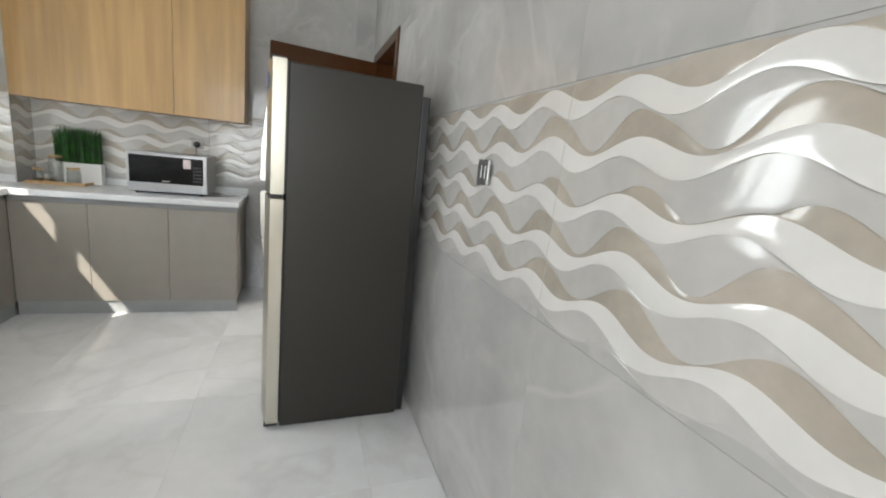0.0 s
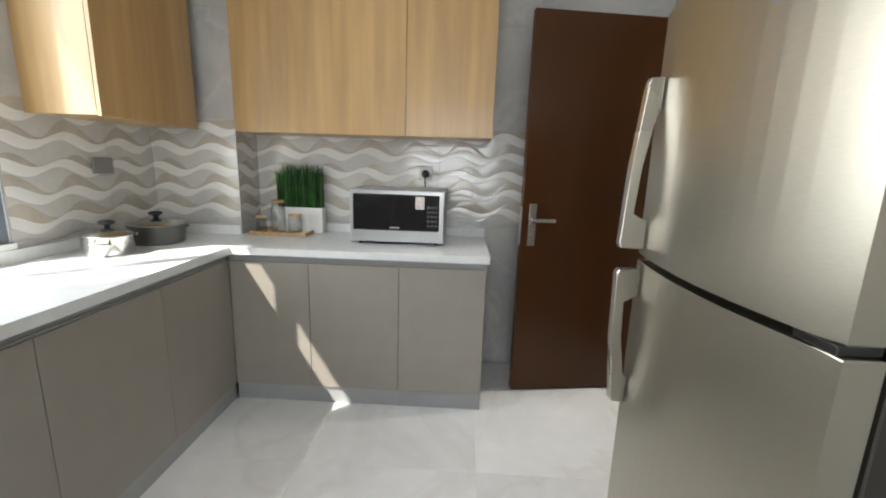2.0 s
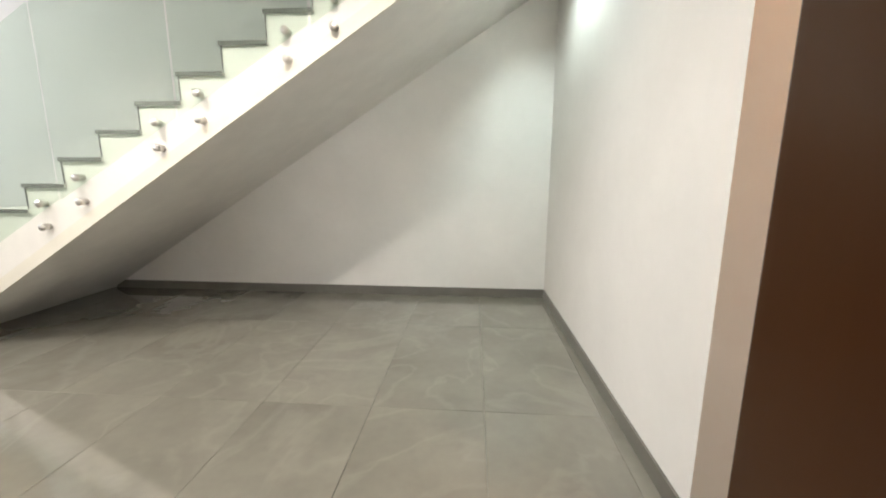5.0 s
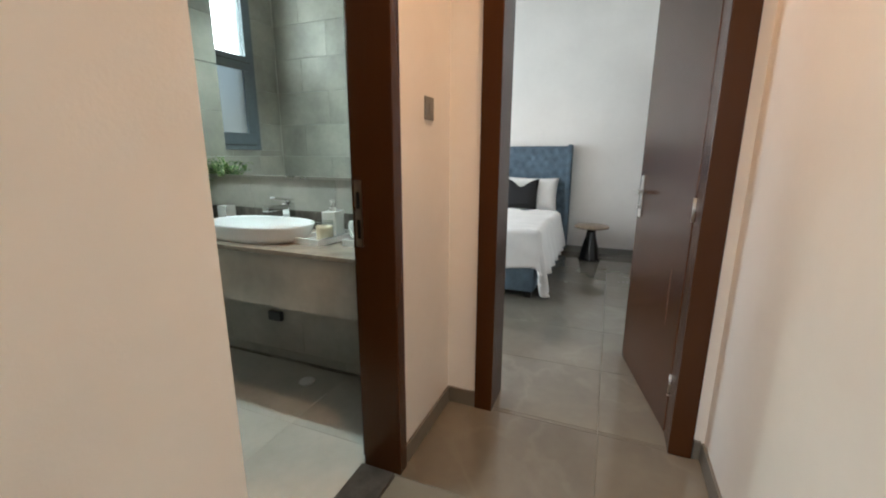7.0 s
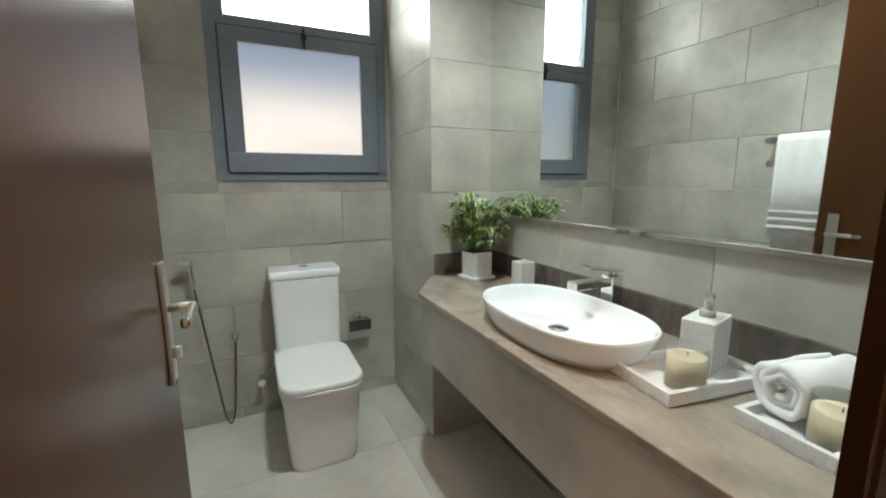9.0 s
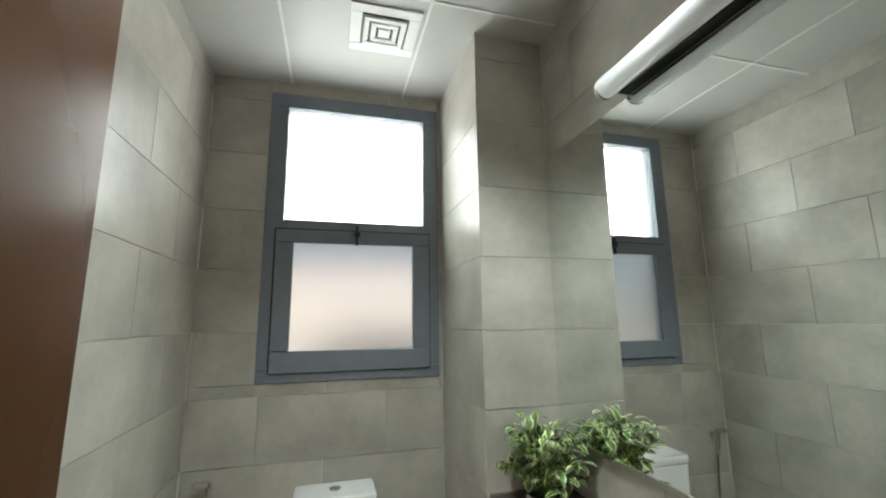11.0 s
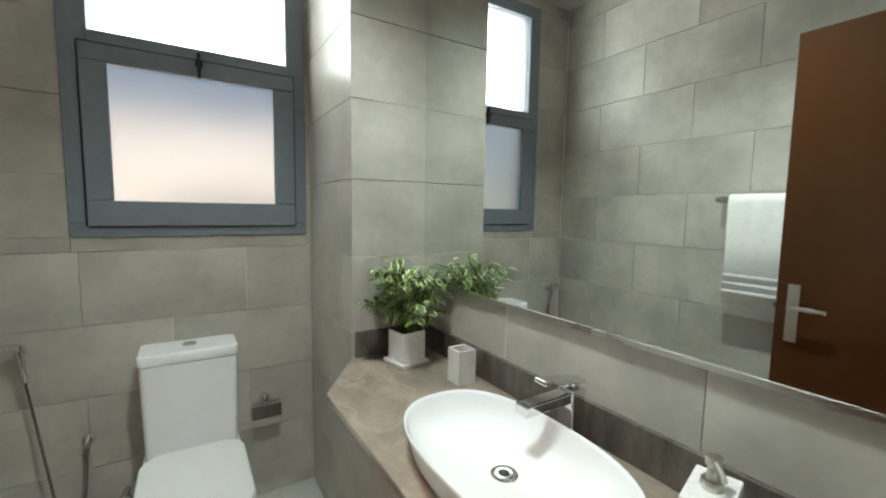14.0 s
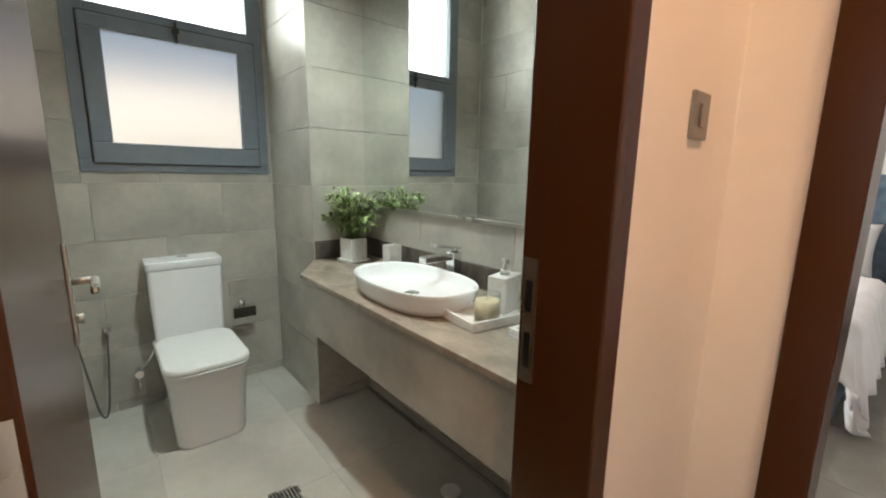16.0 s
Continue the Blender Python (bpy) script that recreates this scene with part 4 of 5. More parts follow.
faucet()
tum = thing("tumbler", pose(3.02, 2.765, VZ), "square white marble tumbler on the vanity", "tumbler")
part("cup", boxes((-0.034, 0.034, -0.034, -0.028, 0, 0.115), (-0.034, 0.034, 0.028, 0.034, 0, 0.115), (-0.034, -0.028, -0.028, 0.028, 0, 0.115), (0.028, 0.034, -0.028, 0.028, 0, 0.115), (-0.028, 0.028, -0.028, 0.028, 0, 0.01)), MARBLE_WHITE, tum)


def flower_pot():
    p = thing("potted_plant", pose(2.94, 3.02, VZ, 0, 0, 8), "leafy green and cream plant in a white marble pot", "plant")
    pl = part("pot", prism([(-0.05, -0.05), (0.05, -0.05), (0.05, 0.05), (-0.05, 0.05)], 0.014, 0.125, bevel=0.003), MARBLE_WHITE, p, "white marble cube pot")
    part("saucer", boxes((-0.064, 0.064, -0.064, 0.064, 0, 0.014), bevel=0.003), MARBLE_WHITE, pl)
    part("soil", boxes((-0.044, 0.044, -0.044, 0.044, 0.125, 0.128)), SOIL, p)
    rnd = random.Random(11)
    stems, leaves, edges = bmesh.new(), bmesh.new(), bmesh.new()

    def leaf(at, d, up, size):
        side = d.cross(up).normalized()
        lift = side.cross(d).normalized()
        pts = [(0, 0), (0.25, 0.26), (0.55, 0.3), (0.82, 0.17), (1, 0)]
        mid = [at + d * size * t + lift * size * (0.1 * math.sin(t * 3) - 0.16 * t * t) for t, _ in pts]
        for s in (-1, 1):
            inner = [mid[i] + side * s * w * size * 0.66 + lift * size * 0.05 * (w > 0) for i, (t, w) in enumerate(pts)]
            outer = [mid[i] + side * s * w * size + lift * size * 0.06 * (w > 0) for i, (t, w) in enumerate(pts)]
            for bmx, u, v in ((leaves, mid, inner), (edges, inner, outer)):
                for i in range(4):
                    q = [u[i], u[i + 1], v[i + 1], v[i]]
                    vs = []
                    for c in q:
                        if not vs or all((c - w.co).length > 1e-6 for w in vs):
                            vs.append(bmx.verts.new(c))
                    if len(vs) > 2:
                        bmx.faces.new(vs).smooth = True
    for k in range(64):
        a = rnd.uniform(0, 2 * math.pi)
        out = rnd.uniform(0.03, 0.165)
        hgt = rnd.uniform(0.06, 0.25) - out * 0.3
        tip = Vector((out * math.cos(a), out * math.sin(a), 0.16 + hgt))
        tip.x = min(tip.x, 0.125)
        tip.y = min(tip.y, 0.1)
        base = Vector((rnd.uniform(-0.03, 0.03), rnd.uniform(-0.03, 0.03), 0.126))
        bend = base.lerp(tip, 0.5) + Vector((0, 0, 0.03))
        tube([base, bend, tip], 0.0016, 4, bm=stems, smoothing=3)
        for j in range(9):
            t = 0.3 + 0.7 * j / 8
            at = base.lerp(tip, t) + Vector((0, 0, 0.03 * math.sin(math.pi * t)))
            d = Vector((rnd.gauss(0, 1), rnd.gauss(0, 1), rnd.gauss(0.1, 0.5))) + Vector((math.cos(a), math.sin(a), 0)) * 0.8
            leaf(at, d.normalized(), Vector((0.1, 0.05, 1)), rnd.uniform(0.034, 0.06))
    part("stem", stems, LEAF, p)
    tagged(part("leaves", leaves, LEAF, p, "small green leaf blades"), kind="stuff")
    tagged(part("leaf_edges", edges, LEAF_PALE, p, "cream leaf margins"), kind="stuff")


flower_pot()


def marble_tray(m, w, d, label):
    t = thing("marble_tray", m, label, "tray")
    part("base", boxes((-w / 2, w / 2, -d / 2, d / 2, 0, 0.01), bevel=0.002), MARBLE_WHITE, t)
    e = 0.012
    for r in ((-w / 2, w / 2, -d / 2, -d / 2 + e), (-w / 2, w / 2, d / 2 - e, d / 2), (-w / 2, -w / 2 + e, -d / 2 + e, d / 2 - e), (w / 2 - e, w / 2, -d / 2 + e, d / 2 - e)):
        part("edge", boxes((*r, 0.01, 0.03), bevel=0.0015), MARBLE_WHITE, t)


def candle(where, label):
    c = thing("candle", pose(*where), label, "candle", group="candles in glasses")
    g = part("glass", lathe([(0, 0), (0.04, 0), (0.042, 0.006), (0.042, 0.094), (0.0395, 0.094), (0.0395, 0.006), (0, 0.005)], 32), THIN, c, "clear glass holder")
    g.visible_shadow = False
    part("wax", lathe([(0, 0.006), (0.039, 0.006), (0.039, 0.07), (0.03, 0.068), (0, 0.069)], 32), WAX, c, "cream wax")
    part("wick", tube([(0, 0, 0.068), (0.001, 0, 0.078)], 0.001, 5, smoothing=0), BLACK, c)


marble_tray(pose(2.88, 1.94, VZ, 0, 0, -8), 0.29, 0.18, "white marble tray holding a candle and a soap dispenser")
candle((2.82, 1.905, VZ + 0.01), "cream candle in a clear glass on the marble tray")
dsp = thing("soap_dispenser", pose(2.95, 1.95, VZ + 0.01, 0, 0, 14), "square white marble soap dispenser with a steel pump", "soap dispenser")
part("bottle", boxes((-0.058, 0.058, -0.035, 0.035, 0, 0.125), bevel=0.003), MARBLE_WHITE, dsp)
part("collar", tube([(0, 0, 0.1245), (0, 0, 0.141)], 0.017, 20, smoothing=0), SATIN, dsp, "steel pump collar")
part("stem", tube([(0, 0, 0.141), (0, 0, 0.165)], 0.009, 16, smoothing=0), SATIN, dsp)
part("pump", tube([(0, 0, 0.165), (0, 0, 0.179)], 0.0125, 18, smoothing=0), SATIN, dsp, "steel pump head")
part("nozzle", tube([(0, 0, 0.173), (-0.03, -0.015, 0.172), (-0.045, -0.022, 0.167)], 0.0045, 10), SATIN, dsp)
marble_tray(pose(2.92, 1.7, VZ, 0, 0, -5), 0.27, 0.16, "white marble tray holding a rolled towel and a candle")
candle((2.838, 1.655, VZ + 0.01), "cream candle in a clear glass beside the rolled towel")


def towel_roll():
    t = thing("rolled_towel", pose(2.935, 1.728, VZ + 0.012, 0, 0, -12), "rolled white hand towel on the marble tray", "towel")
    bm = bmesh.new()
    turns, n, L = 3.1, 90, 0.175
    rows = []
    for sx in range(9):
        x = -L / 2 + L * sx / 8
        ring = []
        for k in range(n + 1):
            a = 2 * math.pi * turns * k / n
            r = 0.012 + 0.046 * k / n + 0.0022 * math.sin(5 * a + sx) + 0.003 * noise.noise((x * 20, a, 0))
            ring.append(bm.verts.new((x + 0.006 * math.sin(a * 0.7), r * math.cos(a), 0.06 + r * math.sin(a))))
        rows.append(ring)
    for u, v in zip(rows, rows[1:]):
        for k in range(n):
            bm.faces.new((u[k], u[k + 1], v[k + 1], v[k])).smooth = True
    ob = part("cloth", bm, TOWEL, t)
    ob.modifiers.new("thickness", 'SOLIDIFY').thickness = 0.013


towel_roll()


def toilet():
    t = thing("toilet", pose(2.235, 3.775, 0), "white close-coupled ceramic toilet with a closed lid", "toilet")
    # local y runs from the wall into the room as negative values

    def loft(rows, bm=None):
        bm = bm or bmesh.new()
        rings = [[bm.verts.new((x, cy + y, z)) for x, y in round_rect(w, d, r, 7)] for w, d, r, cy, z in rows]
        for u, v in zip(rings, rings[1:]):
            for k in range(len(u)):
                bm.faces.new((u[k], u[(k + 1) % len(u)], v[(k + 1) % len(u)], v[k])).smooth = True
        bm.faces.new(rings[0][::-1])
        bm.faces.new(rings[-1])
        return bm
    part("bowl", loft([(0.3, 0.6, 0.07, -0.312, 0.0), (0.31, 0.605, 0.07, -0.314, 0.02), (0.325, 0.615, 0.075, -0.32, 0.16), (0.345, 0.635, 0.08, -0.335, 0.33), (0.36, 0.655, 0.085, -0.34, 0.385), (0.358, 0.65, 0.085, -0.34, 0.392)]), CERAMIC, t)
    part("seat", loft([(0.362, 0.5, 0.09, -0.43, 0.394), (0.368, 0.505, 0.09, -0.43, 0.4), (0.366, 0.503, 0.09, -0.43, 0.408)]), WHITE_PLASTIC, t)
    part("lid", loft([(0.366, 0.5, 0.09, -0.43, 0.41), (0.37, 0.505, 0.09, -0.43, 0.416), (0.368, 0.502, 0.09, -0.43, 0.43), (0.355, 0.488, 0.085, -0.43, 0.437)]), WHITE_PLASTIC, t)
    cis = part("cistern", loft([(0.33, 0.165, 0.02, -0.095, 0.392), (0.335, 0.168, 0.02, -0.095, 0.42), (0.352, 0.175, 0.022, -0.095, 0.80), (0.352, 0.175, 0.022, -0.095, 0.802)]), CERAMIC, t)
    part("cistern_lid", loft([(0.355, 0.178, 0.022, -0.095, 0.804), (0.362, 0.184, 0.022, -0.095, 0.81), (0.362, 0.184, 0.022, -0.095, 0.842), (0.352, 0.175, 0.02, -0.095, 0.85)]), CERAMIC, t)
    part("flush_button", lathe([(0, 0.85), (0.025, 0.85), (0.026, 0.855), (0.023, 0.858), (0, 0.858)], 24, m=Matrix.Translation((0, -0.095, 0))), CHROME, t, "round chrome flush button")


toilet()

bid = thing("bidet_sprayer", Matrix(), "chrome bidet sprayer with a hanging steel hose", "sprayer")
part("holder", boxes((1.685, 1.71, 3.745, 3.78, 0.87, 0.9), bevel=0.004), CHROME, bid)
part("spray_head", boxes((1.645, 1.715, 3.705, 3.738, 0.9, 0.925), bevel=0.008), CHROME, bid)
part("grip", tube([(1.7, 3.72, 0.91), (1.705, 3.725, 0.84), (1.708, 3.735, 0.775)], 0.011), CHROME, bid)
part("hose", tube([(1.708, 3.735, 0.775), (1.73, 3.73, 0.6), (1.77, 3.71, 0.3), (1.8, 3.69, 0.08), (1.825, 3.68, 0.035), (1.845, 3.69, 0.1), (1.862, 3.72, 0.3), (1.872, 3.745, 0.46)], 0.005, 10), DARKENED_CHROME, bid, "ribbed steel hose")
part("outlet", lathe([(0, 0), (0.022, 0), (0.022, 0.006), (0.012, 0.012), (0.012, 0.045), (0, 0.045)], 20, m=Matrix.Translation((1.872, 3.778, 0.49)) @ pose(0, 0, 0, 90)), CHROME, bid)
val = thing("angle_valve", Matrix(), "small chrome angle valve beside the toilet", "valve")
part("body", tube([(1.985, 3.78, 0.22), (1.985, 3.72, 0.22)], 0.013, smoothing=0), CHROME, val)
part("knob", tube([(1.985, 3.725, 0.22), (1.985, 3.695, 0.22)], 0.02, 14, smoothing=0), CHROME, val)
part("pipe", tube([(1.985, 3.735, 0.22), (2.0, 3.735, 0.24), (2.05, 3.735, 0.3), (2.07, 3.735, 0.36)], 0.006), CHROME, val)
part("pipe", tube([(1.985, 3.735, 0.21), (1.985, 3.738, 0.12)], 0.006, smoothing=0), CHROME, val)
tph = thing("toilet_paper_holder", Matrix(), "empty chrome toilet paper holder on the wall", "paper holder")
part("mount", lathe([(0, 0), (0.022, 0), (0.022, 0.01), (0.012, 0.014), (0.012, 0.045), (0, 0.045)], 20, m=Matrix.Translation((2.54, 3.779, 0.51)) @ pose(0, 0, 0, 90)), CHROME, tph)
# plain chrome cover whose dark reflection is given by the base colour
part("cover", boxes((2.475, 2.605, 3.7, 3.706, 0.43, 0.495), bevel=0.002), DARKENED_CHROME, tph, "hinged chrome cover, dark reflection put into its colour")
part("bar", tube([(2.48, 3.735, 0.495), (2.6, 3.735, 0.495)], 0.006, smoothing=0), CHROME, tph)

rail = thing("towel_rail", Matrix(), "chrome towel rail on the tiled wall", "towel rail")
part("bar", boxes((1.635, 1.647, 2.12, 2.70, 1.505, 1.53), bevel=0.002), CHROME, rail)
for y in (2.15, 2.67):
    part("bracket", boxes((1.569, 1.645, y - 0.015, y + 0.015, 1.5, 1.535), bevel=0.003), CHROME, rail)
tw = thing("hanging_towel", Matrix(), "white towel with woven bands folded over the rail", "towel")
bm = bmesh.new()
path2 = [(1.668, 1.0), (1.668, 1.3), (1.667, 1.5), (1.662, 1.535), (1.641, 1.545), (1.62, 1.535), (1.614, 1.5), (1.612, 1.25), (1.612, 0.94)]
rows = [[bm.verts.new((x + 0.003 * math.sin(k * 1.3 + z * 9), 2.24 + 0.39 * k / 24, z)) for k in range(25)] for x, z in path2]
for a, b in zip(rows, rows[1:]):
    for k in range(24):
        bm.faces.new((a[k], a[k + 1], b[k + 1], b[k])).smooth = True
tob = part("cloth", bm, TOWEL, tw)
tob.modifiers.new("thickness", 'SOLIDIFY').thickness = 0.012
for z in (1.06, 1.1, 1.14):
    part("woven_band", boxes((1.674, 1.681, 2.242, 2.63, z, z + 0.014), bevel=0.002), TOWEL, tw, "flat woven band")

# the bathroom window: a fixed light above a hinged one
BW = (1.854, 2.755, 1.312, 2.806)
w2 = thing("window_4", Matrix(), "grey aluminium bathroom window with frosted panes", "window", kind="structure")
yf = 3.77
part("window_frame", boxes((BW[0], BW[1], yf, yf + 0.09, BW[2], BW[2] + 0.06), (BW[0], BW[1], yf, yf + 0.09, BW[3] - 0.078, BW[3]), (BW[0], BW[0] + 0.09, yf, yf + 0.09, BW[2] + 0.06, BW[3] - 0.078), (BW[1] - 0.085, BW[1], yf, yf + 0.09, BW[2] + 0.06, BW[3] - 0.078), (BW[0] + 0.09, BW[1] - 0.085, yf, yf + 0.09, 2.045, 2.115), bevel=0.004), ALU, w2)
sx0, sx1, sz0, sz1 = BW[0] + 0.06, BW[1] - 0.055, BW[2] + 0.045, 2.062
SB = 0.09
sash = part("sash", boxes((sx0, sx1, yf - 0.016, yf + 0.03, sz0, sz0 + SB + 0.012), (sx0, sx1, yf - 0.016, yf + 0.03, sz1 - 0.066, sz1), (sx0, sx0 + SB - 0.006, yf - 0.016, yf + 0.03, sz0 + SB + 0.012, sz1 - 0.066), (sx1 - SB, sx1, yf - 0.016, yf + 0.03, sz0 + SB + 0.012, sz1 - 0.066), bevel=0.005), ALU, w2)
for r, own in (((sx0 + 0.075, sx1 - 0.075, yf + 0.004, yf + 0.01, sz0 + 0.075, sz1 - 0.065), sash), ((BW[0] + 0.065, BW[1] - 0.055, yf + 0.04, yf + 0.046, 2.105, BW[3] - 0.065), w2)):
    g = part("pane", boxes(r), FROST, own, "frosted glass pane")
    g.visible_shadow = False
part("seal", boxes((sx0 - 0.006, sx1 + 0.006, yf - 0.003, yf - 0.0005, sz1 + 0.001, sz1 + 0.007), (sx0 - 0.008, sx0 - 0.001, yf - 0.003, yf - 0.0005, sz0, sz1), (sx1 + 0.001, sx1 + 0.005, yf - 0.003, yf - 0.0005, sz0, sz1), (sx0, sx1, yf - 0.003, yf - 0.0005, sz0 - 0.006, sz0 - 0.001)), BLACK, w2, "dark rubber gap")
part("latch", boxes((2.295, 2.325, yf - 0.045, yf - 0.014, 2.03, 2.06), (2.303, 2.317, yf - 0.04, yf - 0.02, 1.985, 2.09), bevel=0.004), BLACK, w2, "black window latch")
single("light_well", boxes((1.2, 3.6, 6.0, 6.1, -0.13, 2.2)), WELL, "grey-white wall of the light well outside", "wall", kind="structure")

grid = thing("ceiling_grid", Matrix(), "thin white bars between the bathroom ceiling panels", "ceiling grid", kind="structure")
for x in (1.95, 2.55):
    part("bar", boxes((x - 0.006, x + 0.006, 1.545, 3.78, BC - 0.004, BC - 0.0005)), WHITE_PLASTIC, grid)
for y in (1.95, 2.55, 3.03):
    part("bar", boxes((1.568, 3.105, y - 0.006, y + 0.006, BC - 0.0035, BC - 0.0004)), WHITE_PLASTIC, grid)

vent = thing("ceiling_vent", pose(2.38, 3.25, BC), "square white ceiling air vent", "vent")
part("frame", boxes((-0.15, 0.15, -0.15, -0.1, -0.008, 0), (-0.15, 0.15, 0.1, 0.15, -0.008, 0), (-0.15, -0.1, -0.1, 0.1, -0.008, 0), (0.1, 0.15, -0.1, 0.1, -0.008, 0), bevel=0.003), WHITE_PLASTIC, vent)
part("backing", boxes((-0.1, 0.1, -0.1, 0.1, -0.002, -0.0005)), BLACK, vent)
for k, h in enumerate((0.09, 0.058)):
    part("slat", boxes((-h, h, -h, -h + 0.022, -0.018, -0.004), (-h, h, h - 0.022, h, -0.018, -0.004), (-h, -h + 0.022, -h + 0.022, h - 0.022, -0.018, -0.004), (h - 0.022, h, -h + 0.022, h - 0.022, -0.018, -0.004), bevel=0.003), WHITE_PLASTIC, vent)
part("slat", boxes((-0.026, 0.026, -0.026, 0.026, -0.018, -0.004), bevel=0.003), WHITE_PLASTIC, vent)
downlight((2.46, 2.45, BC), False, 54, "small round ceiling light in the bathroom")
floor_drain((2.363, 2.563, 0.001), "square steel floor drain in the bathroom floor", 0.15)
cap = thing("pipe_cap", pose(2.93, 2.18, 0.0), "round white pipe cap on the bathroom floor", "pipe cap")
part("cap", lathe([(0, 0.012), (0.03, 0.012), (0.042, 0.008), (0.045, 0.001), (0, 0.001)], 24), WHITE_PLASTIC, cap)
trap = thing("waste_outlet", pose(3.104, 2.53, 0.29), "black waste outlet on the wall under the vanity", "pipe")
part("flange", boxes((-0.03, 0, -0.05, 0.05, -0.03, 0.03), bevel=0.006), BLACK, trap)

# ---- the bedroom ----


def bed():
    b = thing("bed", pose(6.93, 1.2, 0), "made double bed with a blue tufted headboard", "bed")
    # local x is negative towards the foot, local y runs across the bed
    W = 1.75
    part("base", boxes((-2.12, -0.1, 0.02, W - 0.02, 0.06, 0.3), bevel=0.02), BLUE_FABRIC, b, "blue upholstered bed base")
    for x in (-2.05, -0.2):
        for y in (0.08, W - 0.08):
            part("foot", boxes((x - 0.03, x + 0.03, y - 0.03, y + 0.03, 0, 0.06)), BLACK, b)
    head = part("headboard", boxes((-0.1, 0, -0.02, W + 0.02, 0.06, 1.39), bevel=0.02), BLUE_FABRIC, b, "blue button-tufted headboard")
    part("wing", boxes((-0.17, 0, -0.06, 0.0, 0.06, 1.41), bevel=0.02), BLUE_FABRIC, head)
    part("wing", boxes((-0.17, 0, W, W + 0.06, 0.06, 1.41), bevel=0.02), BLUE_FABRIC, head)
    # tufted panel: a grid pulled in at the buttons
    bm = bmesh.new()
    nx, nz = 84, 44
    y0, y1, z0, z1 = 0.0, W, 0.55, 1.36
    sp = 0.115

    def depth(y, z):
        r = round((z - 0.6) / (sp * 0.8))
        best = 9
        for rr in (r - 1, r, r + 1):
            oz = 0.6 + rr * sp * 0.8
            off = sp / 2 if rr % 2 else 0
            c = round((y - 0.06 - off) / sp)
            oy = 0.06 + off + c * sp
            best = min(best, math.hypot(y - oy, z - oz))
        return 0.035 * min(1, best / 0.06) ** 0.6
    vs = [[bm.verts.new((-0.1 - depth(y0 + (y1 - y0) * i / nx, z0 + (z1 - z0) * j / nz), y0 + (y1 - y0) * i / nx, z0 + (z1 - z0) * j / nz)) for i in range(nx + 1)] for j in range(nz + 1)]
    for j in range(nz):
        for i in range(nx):
            bm.faces.new((vs[j][i], vs[j + 1][i], vs[j + 1][i + 1], vs[j][i + 1])).smooth = True
    part("tufting", bm, BLUE_FABRIC, head)
    for rr in range(0, 10):
        for c in range(0, 15):
            y, z = 0.06 + (sp / 2 if rr % 2 else 0) + c * sp, 0.6 + rr * sp * 0.8
            if y < W - 0.02 and z < 1.34:
                part("button", lathe([(0, 0.0), (0.012, 0.0), (0.009, 0.008), (0, 0.01)], 8, m=Matrix.Translation((-0.103, y, z)) @ pose(0, 0, 0, 0, -90, 0)), BLUE_FABRIC, head)
    part("mattress", boxes((-2.08, -0.14, 0.02, W - 0.02, 0.3, 0.54), bevel=0.05), LINEN, b, "white mattress")
    # duvet: a rumpled sheet that hangs over the side and the foot
    bm = bmesh.new()
    nu, nv = 70, 60
    grid = []
    for i in range(nu + 1):
        row = []
        for j in range(nv + 1):
            u = -0.72 - 1.75 * i / nu        # along the bed to beyond the foot
            v = -0.42 + (W + 0.84) * j / nv   # across
            x, y, z = u, v, 0.63
            over = 0
            if v < 0:
                over = max(over, -v)
                y = -0.02 + 0.18 * v
            if v > W:
                over = max(over, v - W)
                y = W + 0.02 + 0.18 * (v - W)
            z -= over * 0.93
            if u < -2.1:
                d = -2.1 - u
                x = -2.11 - 0.12 * d
                z -= d * 0.93
            z += 0.022 * noise.noise((u * 4, v * 4, 0.3)) + 0.012 * noise.noise((u * 11, v * 9, 2))
            k = 0.02 * math.sin(u * 26) * min(1, over * 4)
            z = max(z, 0.07 + 0.05 * noise.noise((u * 5, v * 5, 7)))
            row.append(bm.verts.new((x + 0.02 * noise.noise((u * 6, v * 6, 9)), y + k, z)))
        grid.append(row)
    for i in range(nu):
        for j in range(nv):
            bm.faces.new((grid[i][j], grid[i][j + 1], grid[i + 1][j + 1], grid[i + 1][j])).smooth = True
    dv = part("duvet", bm, LINEN, b, "rumpled white duvet")
    dv.modifiers.new("thickness", 'SOLIDIFY').thickness = 0.03
    return b


bed()


def pillow(name, m, w, h, t, mat, label, notch=0.0):
    bm = bmesh.new()
    n = 18
    for s in (1, -1):
        g = []
        for i in range(n + 1):
            row = []
            for j in range(n + 1):
                a, c = 2 * i / n - 1, 2 * j / n - 1
                puff = ((1 - a ** 4) * (1 - c ** 4)) ** 0.55
                k = 1 - 0.07 * (1 - abs(c) ** 2) * abs(a) ** 3
                zz = (c * (1 - 0.07 * (1 - abs(a) ** 2) * abs(c) ** 3)) * h / 2
                if c > 0:
                    zz -= notch * math.exp(-(a / 0.45) ** 2) * c
                row.append(bm.verts.new((s * t / 2 * puff, a * k * w / 2, zz + h / 2)))
            g.append(row)
        for i in range(n):
            for j in range(n):
                q = (g[i][j], g[i + 1][j], g[i + 1][j + 1], g[i][j + 1])
                bm.faces.new(q if s > 0 else q[::-1]).smooth = True
    bmesh.ops.remove_doubles(bm, verts=bm.verts, dist=1e-4)
    p = thing(name, m, label, "pillow")
    part("cover", bm, mat, p)


